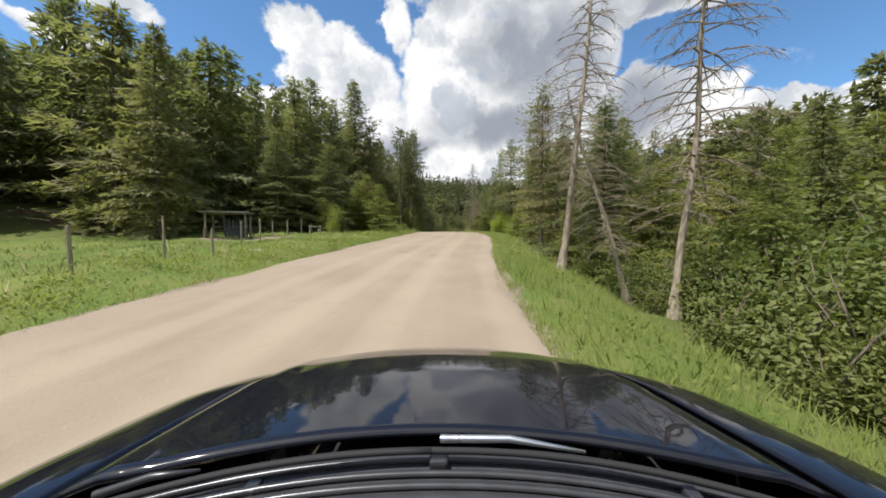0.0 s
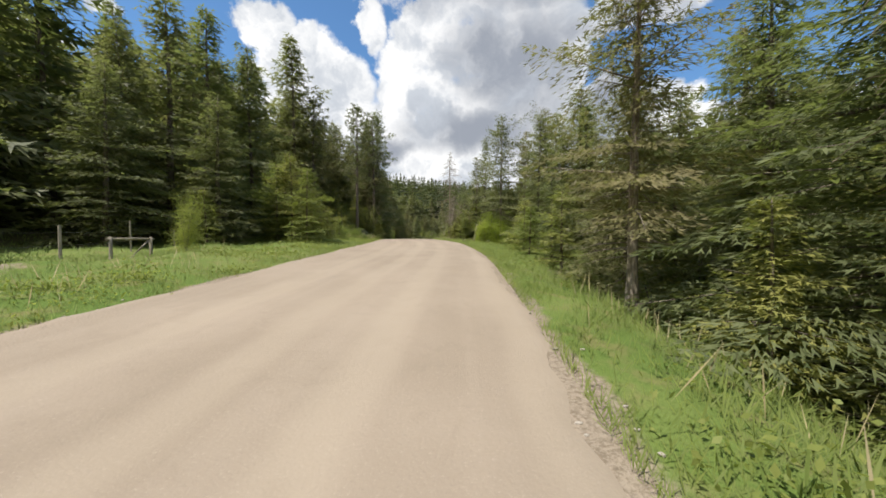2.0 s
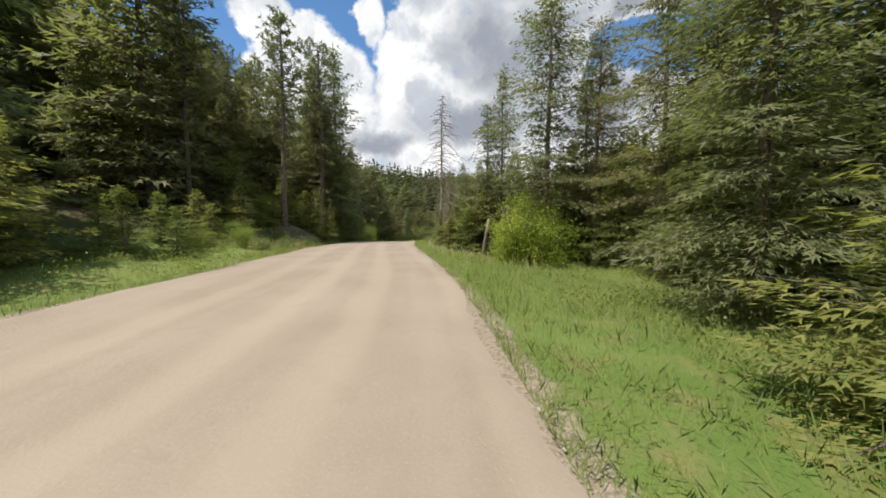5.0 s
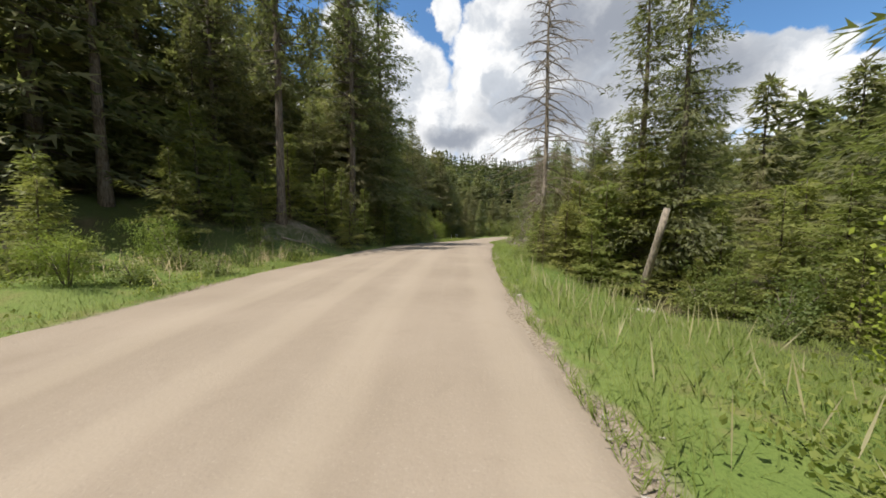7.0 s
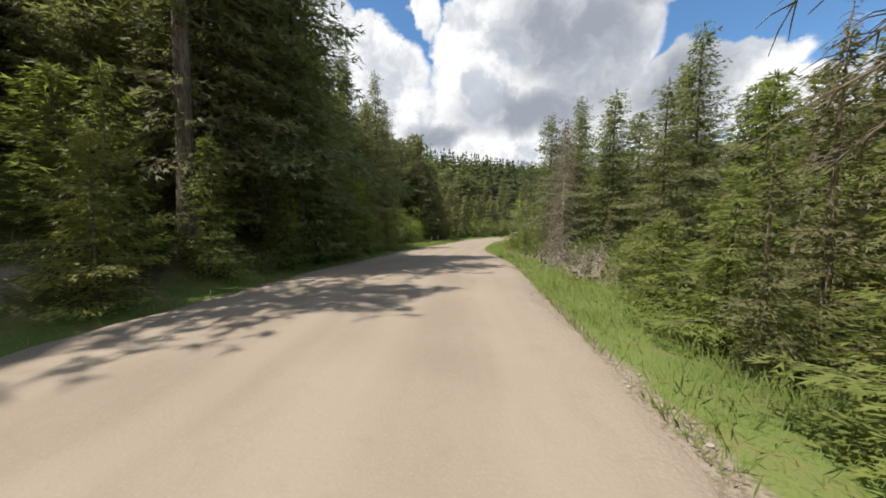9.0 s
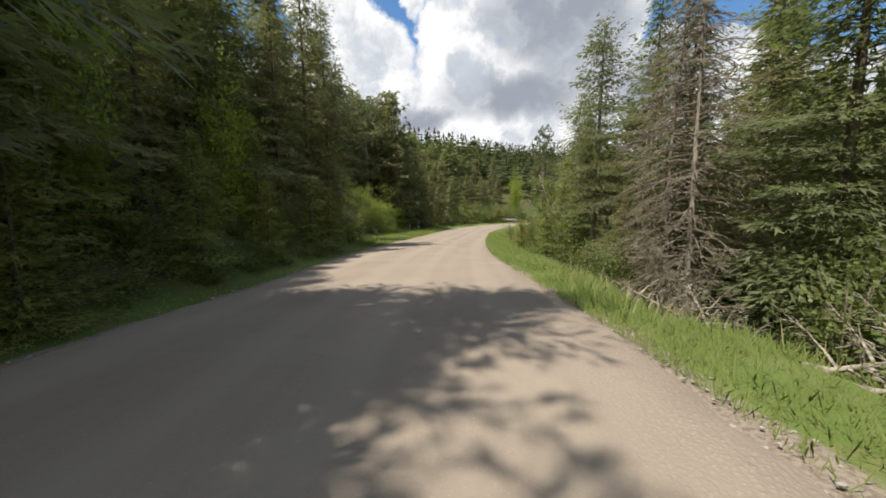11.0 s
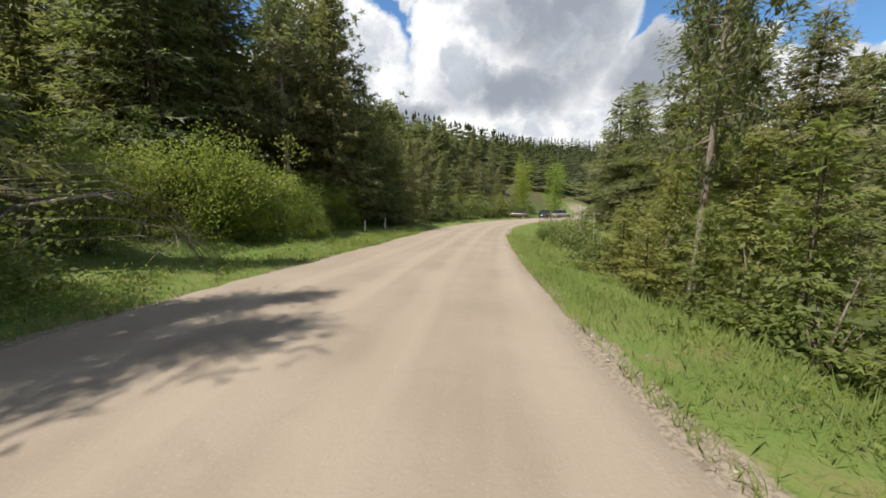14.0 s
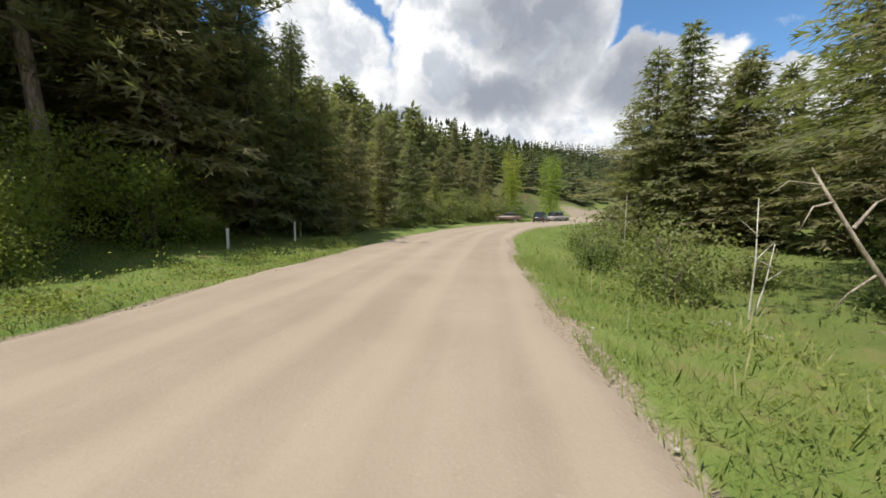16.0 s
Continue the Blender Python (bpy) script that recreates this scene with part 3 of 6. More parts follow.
def snag_meshes(seed, high=13.0, reach=2.0, boughs=70, low=0.25, trunk_r=0.16, sag=0.35, twigs=7, lean=(0.0, 0.0)):
    """A dead conifer: a bare stem with thin sagging boughs and hanging twigs."""
    r = np.random.default_rng(seed)
    wood, thin = Soup(), Soup()
    axis = lambda z: np.array([lean[0] * z + 0.06 * math.sin(z * 0.9), lean[1] * z + 0.05 * math.sin(z * 0.7 + 1), z])
    zs = np.linspace(0, high, 12)
    wood.tube([axis(z) for z in zs], [trunk_r * (1 - z / high) ** 0.7 + 0.012 + (0.13 if z == 0 else 0) for z in zs], 8)
    for i in range(boughs):
        q = low + (1 - low) * ((i + r.uniform(0, 1)) / boughs)
        z, az = q * high, i * 2.39996 + r.normal(0, 0.4)
        ln = max(0.25, reach * (1 - q) ** 0.55 * (1 + r.normal(0, 0.3)) * min(1, 0.45 + (q - low) * 3))
        c, s = math.cos(az), math.sin(az)
        rise = r.normal(0.08, 0.15)
        at_ = lambda f: axis(z) + np.array([c * ln * f, s * ln * f, ln * (rise * f - sag * f * f)])
        thin.tube([at_(f) for f in (0, 0.35, 0.7, 1.0)], [0.030, 0.019, 0.011, 0.004], 4)
        for j in range(twigs):
            f = r.uniform(0.25, 1)
            p, a2, l2 = at_(f), az + r.choice([-1, 1]) * r.uniform(0.5, 1.2), ln * r.uniform(0.15, 0.42) * (1.2 - 0.6 * f)
            d = np.array([math.cos(a2), math.sin(a2), r.normal(-0.35, 0.25)])
            thin.tube([p, p + d * l2 * 0.6, p + d * l2 + np.array([0, 0, -0.25 * l2])], [0.010, 0.007, 0.003], 3)
    return wood, thin


def shrub_meshes(seed, high=2.4, radius=1.3, stems=6, leaves=1500, leaf=0.13, clumps=60, up=0.5):
    """A leafy bush: several stems and clumps of small pointed leaves, with gaps between."""
    r = np.random.default_rng(seed)
    wood, green = [], Soup()
    tips = []
    for i in range(stems):
        az, out = r.uniform(0, 6.28), radius * r.uniform(0.15, 0.8)
        h = high * r.uniform(0.55, 0.95)
        e = np.array([math.cos(az) * out, math.sin(az) * out, h])
        m = e * np.array([0.35, 0.35, 0.55])
        wood.append(Soup())
        wood[-1].tube([(0.05 * math.cos(az), 0.05 * math.sin(az), -0.1), m, e], [0.035, 0.022, 0.006], 4)
        tips.append((m, e))
    per = max(4, leaves // clumps)
    for i in range(clumps):
        m, e = tips[i % stems]
        f = r.uniform(-1.1, 1)
        p = m * (1 - f) + e * f + r.normal(0, 1, 3) * np.array([0.30, 0.30, 0.22]) * radius
        p[2] = abs(p[2])
        b = p + r.normal(0, 1, (per, 3)) * 0.14 * radius
        d = unit(r.normal(0, 1, (per, 3)) + np.array([0, 0, -0.1]))
        nn = unit(r.normal(0, 1, (per, 3)) + UP * up * 2)
        green.leaves(b, d, unit(np.cross(d, nn)), r.uniform(0.7, 1.3, per) * leaf, r.uniform(0.45, 0.7, per) * leaf)
    return wood, green


PLANTED = []


class Kind:
    """One kind of plant: ready meshes for its stem and crown, at a known height."""

    def __init__(self, name, high, pair, stem, crown, crown_name="crown"):
        self.name, self.high, self.crown_name = name, high, crown_name
        self.stem = [p.mesh("stem", stem, True) for p in (pair[0] if isinstance(pair[0], list) else [pair[0]])]
        self.crown = pair[1].mesh("foliage", crown, False)

    def plant(self, x, y, height, spread=1.0, turn=0.0, label="", category="tree", group="", sink=0.12, tilt=(0, 0), name=None):
        s = height / self.high
        m = Matrix.Translation((x, y, ground_z(x, y) - sink)) @ Euler((radians(tilt[0]), radians(tilt[1]), 0)).to_matrix().to_4x4() @ Matrix.Rotation(turn, 4, "Z")
        ob = thing(name or self.name, label, category, group, at=m @ Matrix.Diagonal((s * spread, s * spread, s, 1)))
        for me in self.stem:
            part("trunk" if len(self.stem) == 1 else "stem", me, None, ob)
        crown = part(self.crown_name, self.crown, None, ob)
        if self.crown_name == "branchwork":
            tagged(crown, kind="stuff")
        PLANTED.append((x, y))
        return ob


SPRUCE = [Kind("spruce", 16.0, conifer_meshes(11 + k, radius=3.0 + 0.25 * k, whorl=0.55, per=7, twig=0.36, leaf=0.48, wide=0.15, ragged=0.20 + 0.03 * k, shape=0.72 - 0.05 * (k % 2)), BARK, NEEDLE) for k in range(4)]
CLOSE = [Kind("spruce", 14.0, conifer_meshes(21 + k, high=14.0, radius=3.0, whorl=0.50, per=7, twig=0.22, leaf=0.30, wide=0.066, ragged=0.24, core=900, shape=0.66, gaps=0.10), BARK, NEEDLE) for k in range(3)]
HIGH = Kind("spruce", 14.0, conifer_meshes(25, high=14.0, radius=3.3, whorl=0.52, per=7, twig=0.22, leaf=0.30, wide=0.066, ragged=0.32, core=600, bare=0.24, dead_low=22, shape=0.6, gaps=0.18), GREYTWIG, OLIVE)
NARROW = [Kind("spruce", 18.0, conifer_meshes(31 + k, high=18.0, radius=2.3, whorl=0.62, per=6, twig=0.30, leaf=0.40, wide=0.12, ragged=0.28, bare=0.07, shape=0.62, droop=0.38, gaps=0.2), BARK, NEEDLE) for k in range(2)]
FIR = [Kind("young_fir", 5.0, conifer_meshes(41 + k, high=5.0, radius=1.3, whorl=0.30, per=6, twig=0.14, leaf=0.19, wide=0.055, bare=0.02, trunk_r=0.055, dead_low=2, ragged=0.26, droop=0.16, lift=0.2, core=250, shape=0.75), BARK, YOUNG) for k in range(3)]
TALLFIR = [Kind("young_fir", 9.0, conifer_meshes(45 + k, high=9.0, radius=2.0, whorl=0.42, per=6, twig=0.19, leaf=0.25, wide=0.07, bare=0.03, trunk_r=0.09, dead_low=4, ragged=0.25, droop=0.2, lift=0.2, core=400, shape=0.7), BARK, YOUNG) for k in range(2)]
BIGPINE = [Kind("pine", 22.0, pine_meshes(51 + k, radius=2.5 + 0.3 * k, bare=0.40 - 0.08 * k, boughs=95, leaf=0.36, wide=0.10, per=9), BARK, PINE) for k in range(2)]
FULLPINE = [Kind("pine", 18.0, pine_meshes(61 + k, high=18.0, radius=3.2, bare=0.10, boughs=150, tufts=8, leaf=0.34, wide=0.085, per=11), BARK, PINE) for k in range(2)]
RUSTY = Kind("drying_spruce", 14.0, conifer_meshes(71, high=14.0, radius=2.0, whorl=0.5, per=6, twig=0.26, leaf=0.34, wide=0.085, ragged=0.34, bare=0.08, gaps=0.2, shape=0.65), GREYTWIG, BROWN)
SNAG = [Kind("dead_conifer", 13.0, snag_meshes(81 + k, reach=2.5, boughs=96 + 12 * k, trunk_r=0.14 - 0.045 * k, sag=0.48, twigs=11), PALE, GREYTWIG, "branchwork") for k in range(2)]
GREYSNAG = Kind("dead_conifer", 11.0, snag_meshes(91, high=11.0, reach=1.9, boughs=170, low=0.06, twigs=16, sag=0.42, trunk_r=0.085), PALE, GREYTWIG, "branchwork")
BRUSH = [Kind("dead_conifer", 3.0, snag_meshes(95 + k, high=3.0, reach=1.1, boughs=34, low=0.1, twigs=12, sag=0.2, trunk_r=0.028), PALE, PALE, "branchwork") for k in range(2)]
BUSH = [Kind("leafy_bush", 2.4, shrub_meshes(101 + k, leaves=6500, clumps=64, leaf=0.082, up=1.0), BARK, LEAF, "foliage") for k in range(2)]
SCRUB = [Kind("shrub", 2.0, shrub_meshes(111 + k, high=2.0, radius=1.3, leaves=1700, leaf=0.120, clumps=44, up=0.9), BARK, SHRUB, "foliage") for k in range(3)]
TALLSCRUB = [Kind("shrub", 4.0, shrub_meshes(131 + k, high=4.0, radius=2.0, stems=8, leaves=7000, leaf=0.110, clumps=84, up=0.9), BARK, BRIGHT, "foliage") for k in range(2)]
ALDER = [Kind("broadleaf_tree", 7.0, shrub_meshes(121 + k, high=7.0, radius=2.2, stems=6, leaves=5200, leaf=0.17, clumps=150), BARK, LEAF, "crown") for k in range(2)]

PALEPINE = Kind("pine", 16.0, pine_meshes(141, high=16.0, radius=2.8, bare=0.36, boughs=80, per=7), PALE, PINE)

LABEL = {
    "spruce": "dark green spruce with sagging boughs in the roadside forest", "pine": "tall dark pine with an open tufted crown",
    "young_fir": "young bright green fir at the forest edge", "drying_spruce": "spruce with brown drying needles",
    "dead_conifer": "grey dead conifer with bare sagging branches", "leafy_bush": "bright green leafy bush in the grass",
    "shrub": "green leafy shrub on the road verge", "broadleaf_tree": "bright green broadleaf tree among dark spruces",
}


def set_trees(kinds, rows, group, category="tree", spread=1.0, least=0.8, label=""):
    """Rows of x, y and the height of the tip above the road's start."""
    for i, (x, y, tip) in enumerate(rows):
        k, wide = kinds[i % len(kinds)], 1.0
        if k in SPRUCE + NARROW and 0 < y < 108 and abs(x - float(line(y)[0])) < 10.0:
            k, wide = CLOSE[i % 3], 0.78 if k in SPRUCE else 0.62
        h = max(least, tip - ground_z(x, y) + 0.1)
        if k in FIR and h > 5.0:
            k, wide = TALLFIR[i % 2], 1.15
        k.plant(x, y, h, (0.84 if wide == 1.0 and k in SPRUCE else wide) * spread * rng.uniform(0.9, 1.12), rng.uniform(0, 6.28), label or LABEL[k.name], category, group)


# meadow side and the wood behind it
set_trees(SPRUCE, [(-17.6, 20.7, 14.0), (-26.0, 27.9, 17.4), (-16.9, 34.7, 14.7), (-14.1, 44.0, 18.5), (-14.0, 54.4, 25.3), (-22.2, 40.6, 19.8), (-19.4, 44.5, 20.8), (-13.3, 73.1, 21.1)], "forest on the hill slope", spread=1.1)
set_trees(NARROW, [(-16.1, 36.9, 18.2), (-16.2, 41.0, 20.0)], "forest on the hill slope", spread=1.35)
set_trees(NARROW, [(-5.9, 70.2, 23.0), (-7.4, 68.2, 20.5), (-6.9, 66.2, 19.0)], "forest on the hill slope", spread=1.35)
set_trees(FIR, [(-8.6, 38.4, 8.0), (-7.6, 44.4, 4.2), (-19.7, 24.3, 5.9), (-15.9, 32.3, 5.8), (-24.0, 22.1, 3.7), (-9.5, 38.0, 7.2), (-11.5, 33.0, 4.6), (-6.9, 36.4, 6.6), (-8.0, 41.0, 5.8)], "young firs along the wood", spread=1.3)
set_trees(CLOSE, [(-12.1, 35.2, 10.8), (-15.6, 31.4, 11.2), (-10.6, 42.4, 9.2), (-20.5, 27.0, 10.0)], "broad firs along the wood", spread=1.30, label="broad olive green fir with dense sunlit boughs")
# right bank above the stream
set_trees(SPRUCE, [(8.8, 27.0, 5.2), (13.2, 24.5, 9.8), (20.6, 30.5, 9.6), (9.9, 37.5, 11.2), (18.7, 47.6, 12.2), (19.9, 44.3, 11.2), (8.6, 31.5, 6.4), (11.2, 18.0, 7.0), (13.0, 11.5, 6.2), (14.5, 15.5, 7.2)], "spruces along the stream", spread=1.1)
set_trees(NARROW, [(12.8, 50.2, 12.0)], "spruces along the stream")
set_trees(CLOSE, [(8.0, 23.6, 8.2), (8.4, 17.2, 8.4), (9.8, 20.6, 9.0), (9.6, 77.0, 10.4), (14.2, 40.2, 14.5)], "spruces along the stream", spread=1.1, label="olive green spruce with long sagging boughs beside the verge")
set_trees([HIGH], [(5.9, 20.1, 10.2)], "spruces along the stream", spread=0.8, label="olive brown spruce with a dark stem beside the verge")
# bend with tall pines on the left
set_trees(SPRUCE, [(-19.6, 49.0, 15.1), (-20.0, 45.0, 14.0), (-12.3, 66.2, 19.3), (-13.1, 62.0, 16.5), (-13.4, 56.1, 12.8), (-15.8, 52.5, 14.1), (-12.4, 59.5, 13.2), (-13.9, 87.8, 19.8), (-12.9, 94.1, 20.8), (-13.6, 105.1, 19.8)], "forest on the hill slope")
set_trees(BIGPINE, [(-7.65, 59.5, 19.5), (-6.2, 64.8, 20.5), (-12.0, 55.0, 18.6), (-12.3, 60.8, 17.4), (-14.6, 66.8, 17.3)], "tall pines on the bank")
set_trees(FIR, [(-9.9, 57.0, 8.0), (-9.3, 51.4, 4.8), (-6.9, 56.7, 3.1), (-9.9, 46.1, 4.3), (-10.5, 50.1, 4.6), (-8.6, 54.6, 5.6), (-9.4, 60.8, 6.4), (-8.2, 58.8, 5.0), (-8.6, 57.4, 6.0), (-7.9, 60.6, 7.5), (-6.9, 62.6, 6.0)], "young firs along the wood", spread=1.25)
# right side at the bend
set_trees(NARROW, [(9.7, 57.4, 15.3)], "spruces along the stream", spread=0.95)
set_trees([RUSTY], [(8.8, 58.6, 12.7), (6.7, 61.8, 5.6), (7.9, 58.9, 4.9), (5.7, 59.4, 4.4), (4.9, 60.6, 3.8), (4.9, 57.6, 3.9), (5.8, 57.6, 4.3)], "drying spruces by the road")
set_trees(SPRUCE, [(13.0, 41.7, 12.9), (10.3, 71.0, 10.7), (11.7, 61.6, 9.8), (7.9, 68.5, 7.6), (14.0, 38.0, 12.0)], "spruces along the stream", spread=1.1)
set_trees(FIR, [(7.6, 59.8, 5.4), (10.8, 54.3, 3.8), (11.4, 53.3, 4.1), (7.9, 60.8, 6.1), (9.3, 60.6, 7.0), (7.7, 64.3, 5.8), (10.0, 49.5, 4.0), (12.5, 51.0, 5.0)], "young firs on the stream verge", label="olive green young fir leaning over the verge")
# undergrowth on the shaded bank
set_trees(SCRUB, [(-6.0, 63.5, 3.2), (-6.6, 66.5, 3.4), (-5.8, 69.2, 2.9), (-6.4, 72.2, 3.0), (-6.0, 75.4, 2.8), (-6.8, 78.2, 2.9), (-6.2, 82.5, 2.4), (-7.2, 85.4, 2.9), (-7.4, 89.4, 2.8), (-6.9, 93.0, 2.0)], "undergrowth on the shaded bank", "shrub", label="dense undergrowth shrub on the shaded bank")
set_trees(FIR, [(-4.9, 61.5, 4.4), (-5.2, 64.4, 5.0), (-4.8, 67.2, 4.2), (-5.0, 71.0, 4.6), (-4.7, 73.0, 3.6), (-5.1, 76.6, 4.4), (-5.3, 79.8, 3.4), (-5.6, 83.6, 3.8), (-6.0, 86.8, 3.6), (-5.9, 62.6, 6.0), (-6.0, 68.6, 6.2), (-6.1, 74.6, 5.8), (-6.4, 81.2, 5.2), (-6.6, 89.6, 3.0)], "young firs on the shaded bank", label="young fir in the shade of the bank")
# along the left edge beyond the last bend
set_trees(FIR, [(-3.6, 126.0, 2.6), (-2.4, 130.0, 3.2), (0.4, 137.0, 3.0), (5.0, 147.0, 3.4), (11.0, 156.5, 3.6), (-6.2, 124.0, 4.6), (-3.2, 134.0, 4.4), (2.2, 143.0, 4.6)], "young firs beyond the bend", spread=1.2)
set_trees(SCRUB, [(-1.4, 133.0, 1.6), (2.4, 140.6, 1.8), (3.4, 144.5, 1.6), (7.6, 150.6, 2.0), (9.4, 153.6, 2.4), (14.0, 160.4, 2.6), (17.5, 163.0, 2.6), (6.0, 152.0, 3.0), (12.0, 160.5, 3.6)], "bright shrubs beyond the bend", "shrub", spread=1.3)
set_trees(SCRUB, [(6.6, 72.6, 1.9), (7.4, 74.6, 1.7), (6.9, 70.4, 1.8), (8.0, 72.0, 2.0), (6.4, 81.2, 1.3), (7.0, 67.6, 1.9), (8.6, 69.6, 2.2), (8.8, 75.4, 1.9), (6.3, 64.8, 2.2)], "shrubs above the stream", "shrub", label="olive shrub among dead boughs above the stream")
set_trees([RUSTY], [(8.2, 73.4, 3.4), (9.0, 67.4, 4.0), (7.6, 82.6, 3.0)], "drying spruces by the road")
# shaded cut bank
set_trees(SPRUCE, [(-8.6, 81.0, 12.5), (-8.6, 76.5, 14.0), (-12.0, 115.2, 16.3), (-12.8, 108.6, 18.6), (-15.9, 105.4, 17.2), (-11.3, 90.5, 10.3), (-8.9, 87.3, 12.7), (-7.3, 72.0, 16.5), (-7.2, 67.5, 16.5), (-7.0, 69.8, 15.5), (-7.2, 74.3, 12.0), (-8.2, 78.6, 12.0), (-9.0, 84.0, 13.0), (-8.6, 64.6, 11.0), (-9.4, 75.2, 11.5)], "forest on the hill slope", spread=1.0)
set_trees(FULLPINE, [(-8.5, 116.8, 18.0), (-12.5, 117.6, 17.7), (-14.6, 108.4, 15.8), (-13.3, 108.8, 16.3), (-11.4, 115.0, 16.9)], "tall pines on the bank", spread=1.05)
# right side after the bend
set_trees(SPRUCE, [(9.4, 82.0, 11.0), (10.6, 86.9, 13.5), (14.8, 103.6, 9.0), (15.7, 102.4, 9.1), (10.6, 80.4, 10.3)], "spruces along the stream")
set_trees(NARROW, [(10.2, 93.6, 9.3), (9.6, 84.6, 9.3)], "spruces along the stream", spread=1.1)
set_trees(FIR, [(11.0, 101.4, 6.0), (11.8, 103.4, 7.4), (8.6, 99.2, 3.4), (9.6, 97.0, 3.4), (8.3, 99.0, 2.6), (9.0, 86.0, 3.2), (-2.6, 119.2, 1.1)], "young firs on the stream verge", spread=0.75, label="light green young conifer in the roadside grass")
set_trees(SPRUCE, [(21.6, 125.9, 14.2), (23.3, 123.4, 11.2), (21.7, 129.4, 13.8), (22.5, 134.6, 10.9), (24.5, 117.7, 15.6), (26.0, 127.0, 12.0), (24.6, 131.0, 12.0)], "spruces round the clearing", spread=1.45, label="broad dark green spruce at the edge of the clearing")
set_trees(FIR, [(6.9, 91.2, 2.0), (7.2, 93.6, 3.0), (8.8, 91.8, 3.6), (8.4, 96.0, 3.2), (6.8, 95.2, 1.6)], "young firs on the stream verge", spread=1.1, label="light green young conifer in the roadside grass")
set_trees([HIGH], [(14.2, 106.4, 14.5), (17.8, 110.4, 12.0)], "spruces along the stream", spread=1.08, label="dark spruce with bare grey twigs below its crown")
set_trees([HIGH], [(8.6, 88.2, 12.4), (13.0, 44.2, 14.0), (15.4, 45.6, 13.0), (9.5, 47.4, 14.4), (12.2, 47.8, 13.0)], "spruces along the stream", spread=0.78, label="dark spruce with bare grey twigs below its crown")
set_trees(SPRUCE, [(-8.0, 114.2, 17.0), (-6.6, 117.6, 13.0), (-5.9, 120.4, 11.0), (-4.8, 122.6, 9.0), (-3.6, 126.6, 8.6), (-2.2, 130.6, 8.4), (0.0, 135.4, 8.4), (-8.8, 121.0, 13.0), (-7.6, 125.4, 12.0), (-9.6, 116.4, 18.0)], "forest beyond the bend", spread=1.05)
set_trees(NARROW, [(-7.6, 88.4, 16.8), (-7.3, 90.3, 15.0), (-7.4, 84.6, 13.0)], "forest on the hill slope", spread=0.95)
set_trees(SPRUCE, [(-7.9, 71.6, 13.0), (-8.0, 73.4, 12.5), (-8.1, 75.6, 12.5), (-8.4, 80.2, 12.0), (-8.9, 82.4, 12.0)], "forest on the hill slope", spread=1.35)
# far end of the valley
set_trees(SPRUCE, [(7.0, 178.6, 20.5), (12.7, 183.3, 18.9), (2.0, 172.0, 16.0), (-4.0, 166.0, 15.0)], "forest beyond the bend", spread=0.8)
set_trees(ALDER, [(18.1, 168.3, 13.8), (24.3, 163.9, 11.9), (-7.0, 80.4, 7.4), (-6.7, 75.4, 7.6)], "broadleaf trees", spread=0.62)
set_trees(BUSH, [(7.5, 47.2, 3.4), (7.6, 46.0, 3.9), (8.2, 46.6, 4.1), (8.9, 45.8, 3.4)], "bright bushes in the bend", "bush", spread=0.8)
set_trees(TALLSCRUB, [(-7.8, 53.5, 3.1), (-5.9, 49.6, 2.8), (-7.0, 47.5, 2.7), (-7.2, 112.0, 3.0), (-7.0, 114.4, 2.2), (-7.9, 108.8, 2.4), (-9.2, 110.4, 3.6), (-9.3, 103.2, 4.2), (-6.6, 107.4, 1.8), (-10.4, 100.4, 4.0), (-7.4, 104.6, 3.2), (-9.6, 97.6, 3.6), (-9.6, 106.4, 3.8), (-9.4, 102.8, 4.8)], "shrubs along the meadow side", "shrub", spread=1.0)
set_trees(SCRUB, [(7.2, 5.6, 1.2), (8.4, 7.2, 1.4), (6.9, 3.9, 0.6), (9.3, 9.0, 1.8), (8.0, 1.6, 1.0), (5.9, 5.0, 0.3), (6.0, 2.6, 0.4), (7.4, 8.6, 0.7), (6.6, 6.2, 0.5), (11.5, 10.4, 2.4), (9.9, 2.4, 1.6), (10.2, 12.6, 1.9), (9.8, 5.0, 1.9), (10.8, 7.6, 2.4), (6.3, 7.4, 0.4), (6.8, 84.6, 1.2), (7.5, 94.8, 1.0), (6.6, 92.6, 0.6), (7.8, 107.8, 0.2), (7.7, 111.4, 0.1), (9.6, 113.6, 0.3), (10.2, 110.6, 0.5), (9.0, 109.5, 0.4), (12.0, 115.0, 0.6), (10.6, 119.0, 0.3), (14.0, 121.0, 0.6)], "shrubs above the stream", "shrub", spread=1.1, label="green leafy shrub on the slope above the stream")


set_trees(FIR, [(6.4, 17.4, 2.6), (6.9, 15.6, 1.8), (7.6, 14.2, 2.2), (8.6, 15.4, 3.2), (6.9, 26.2, 4.0), (6.6, 29.6, 3.6), (7.6, 33.6, 4.2)], "young firs on the stream verge", spread=1.35, label="low olive green fir boughs above the verge")


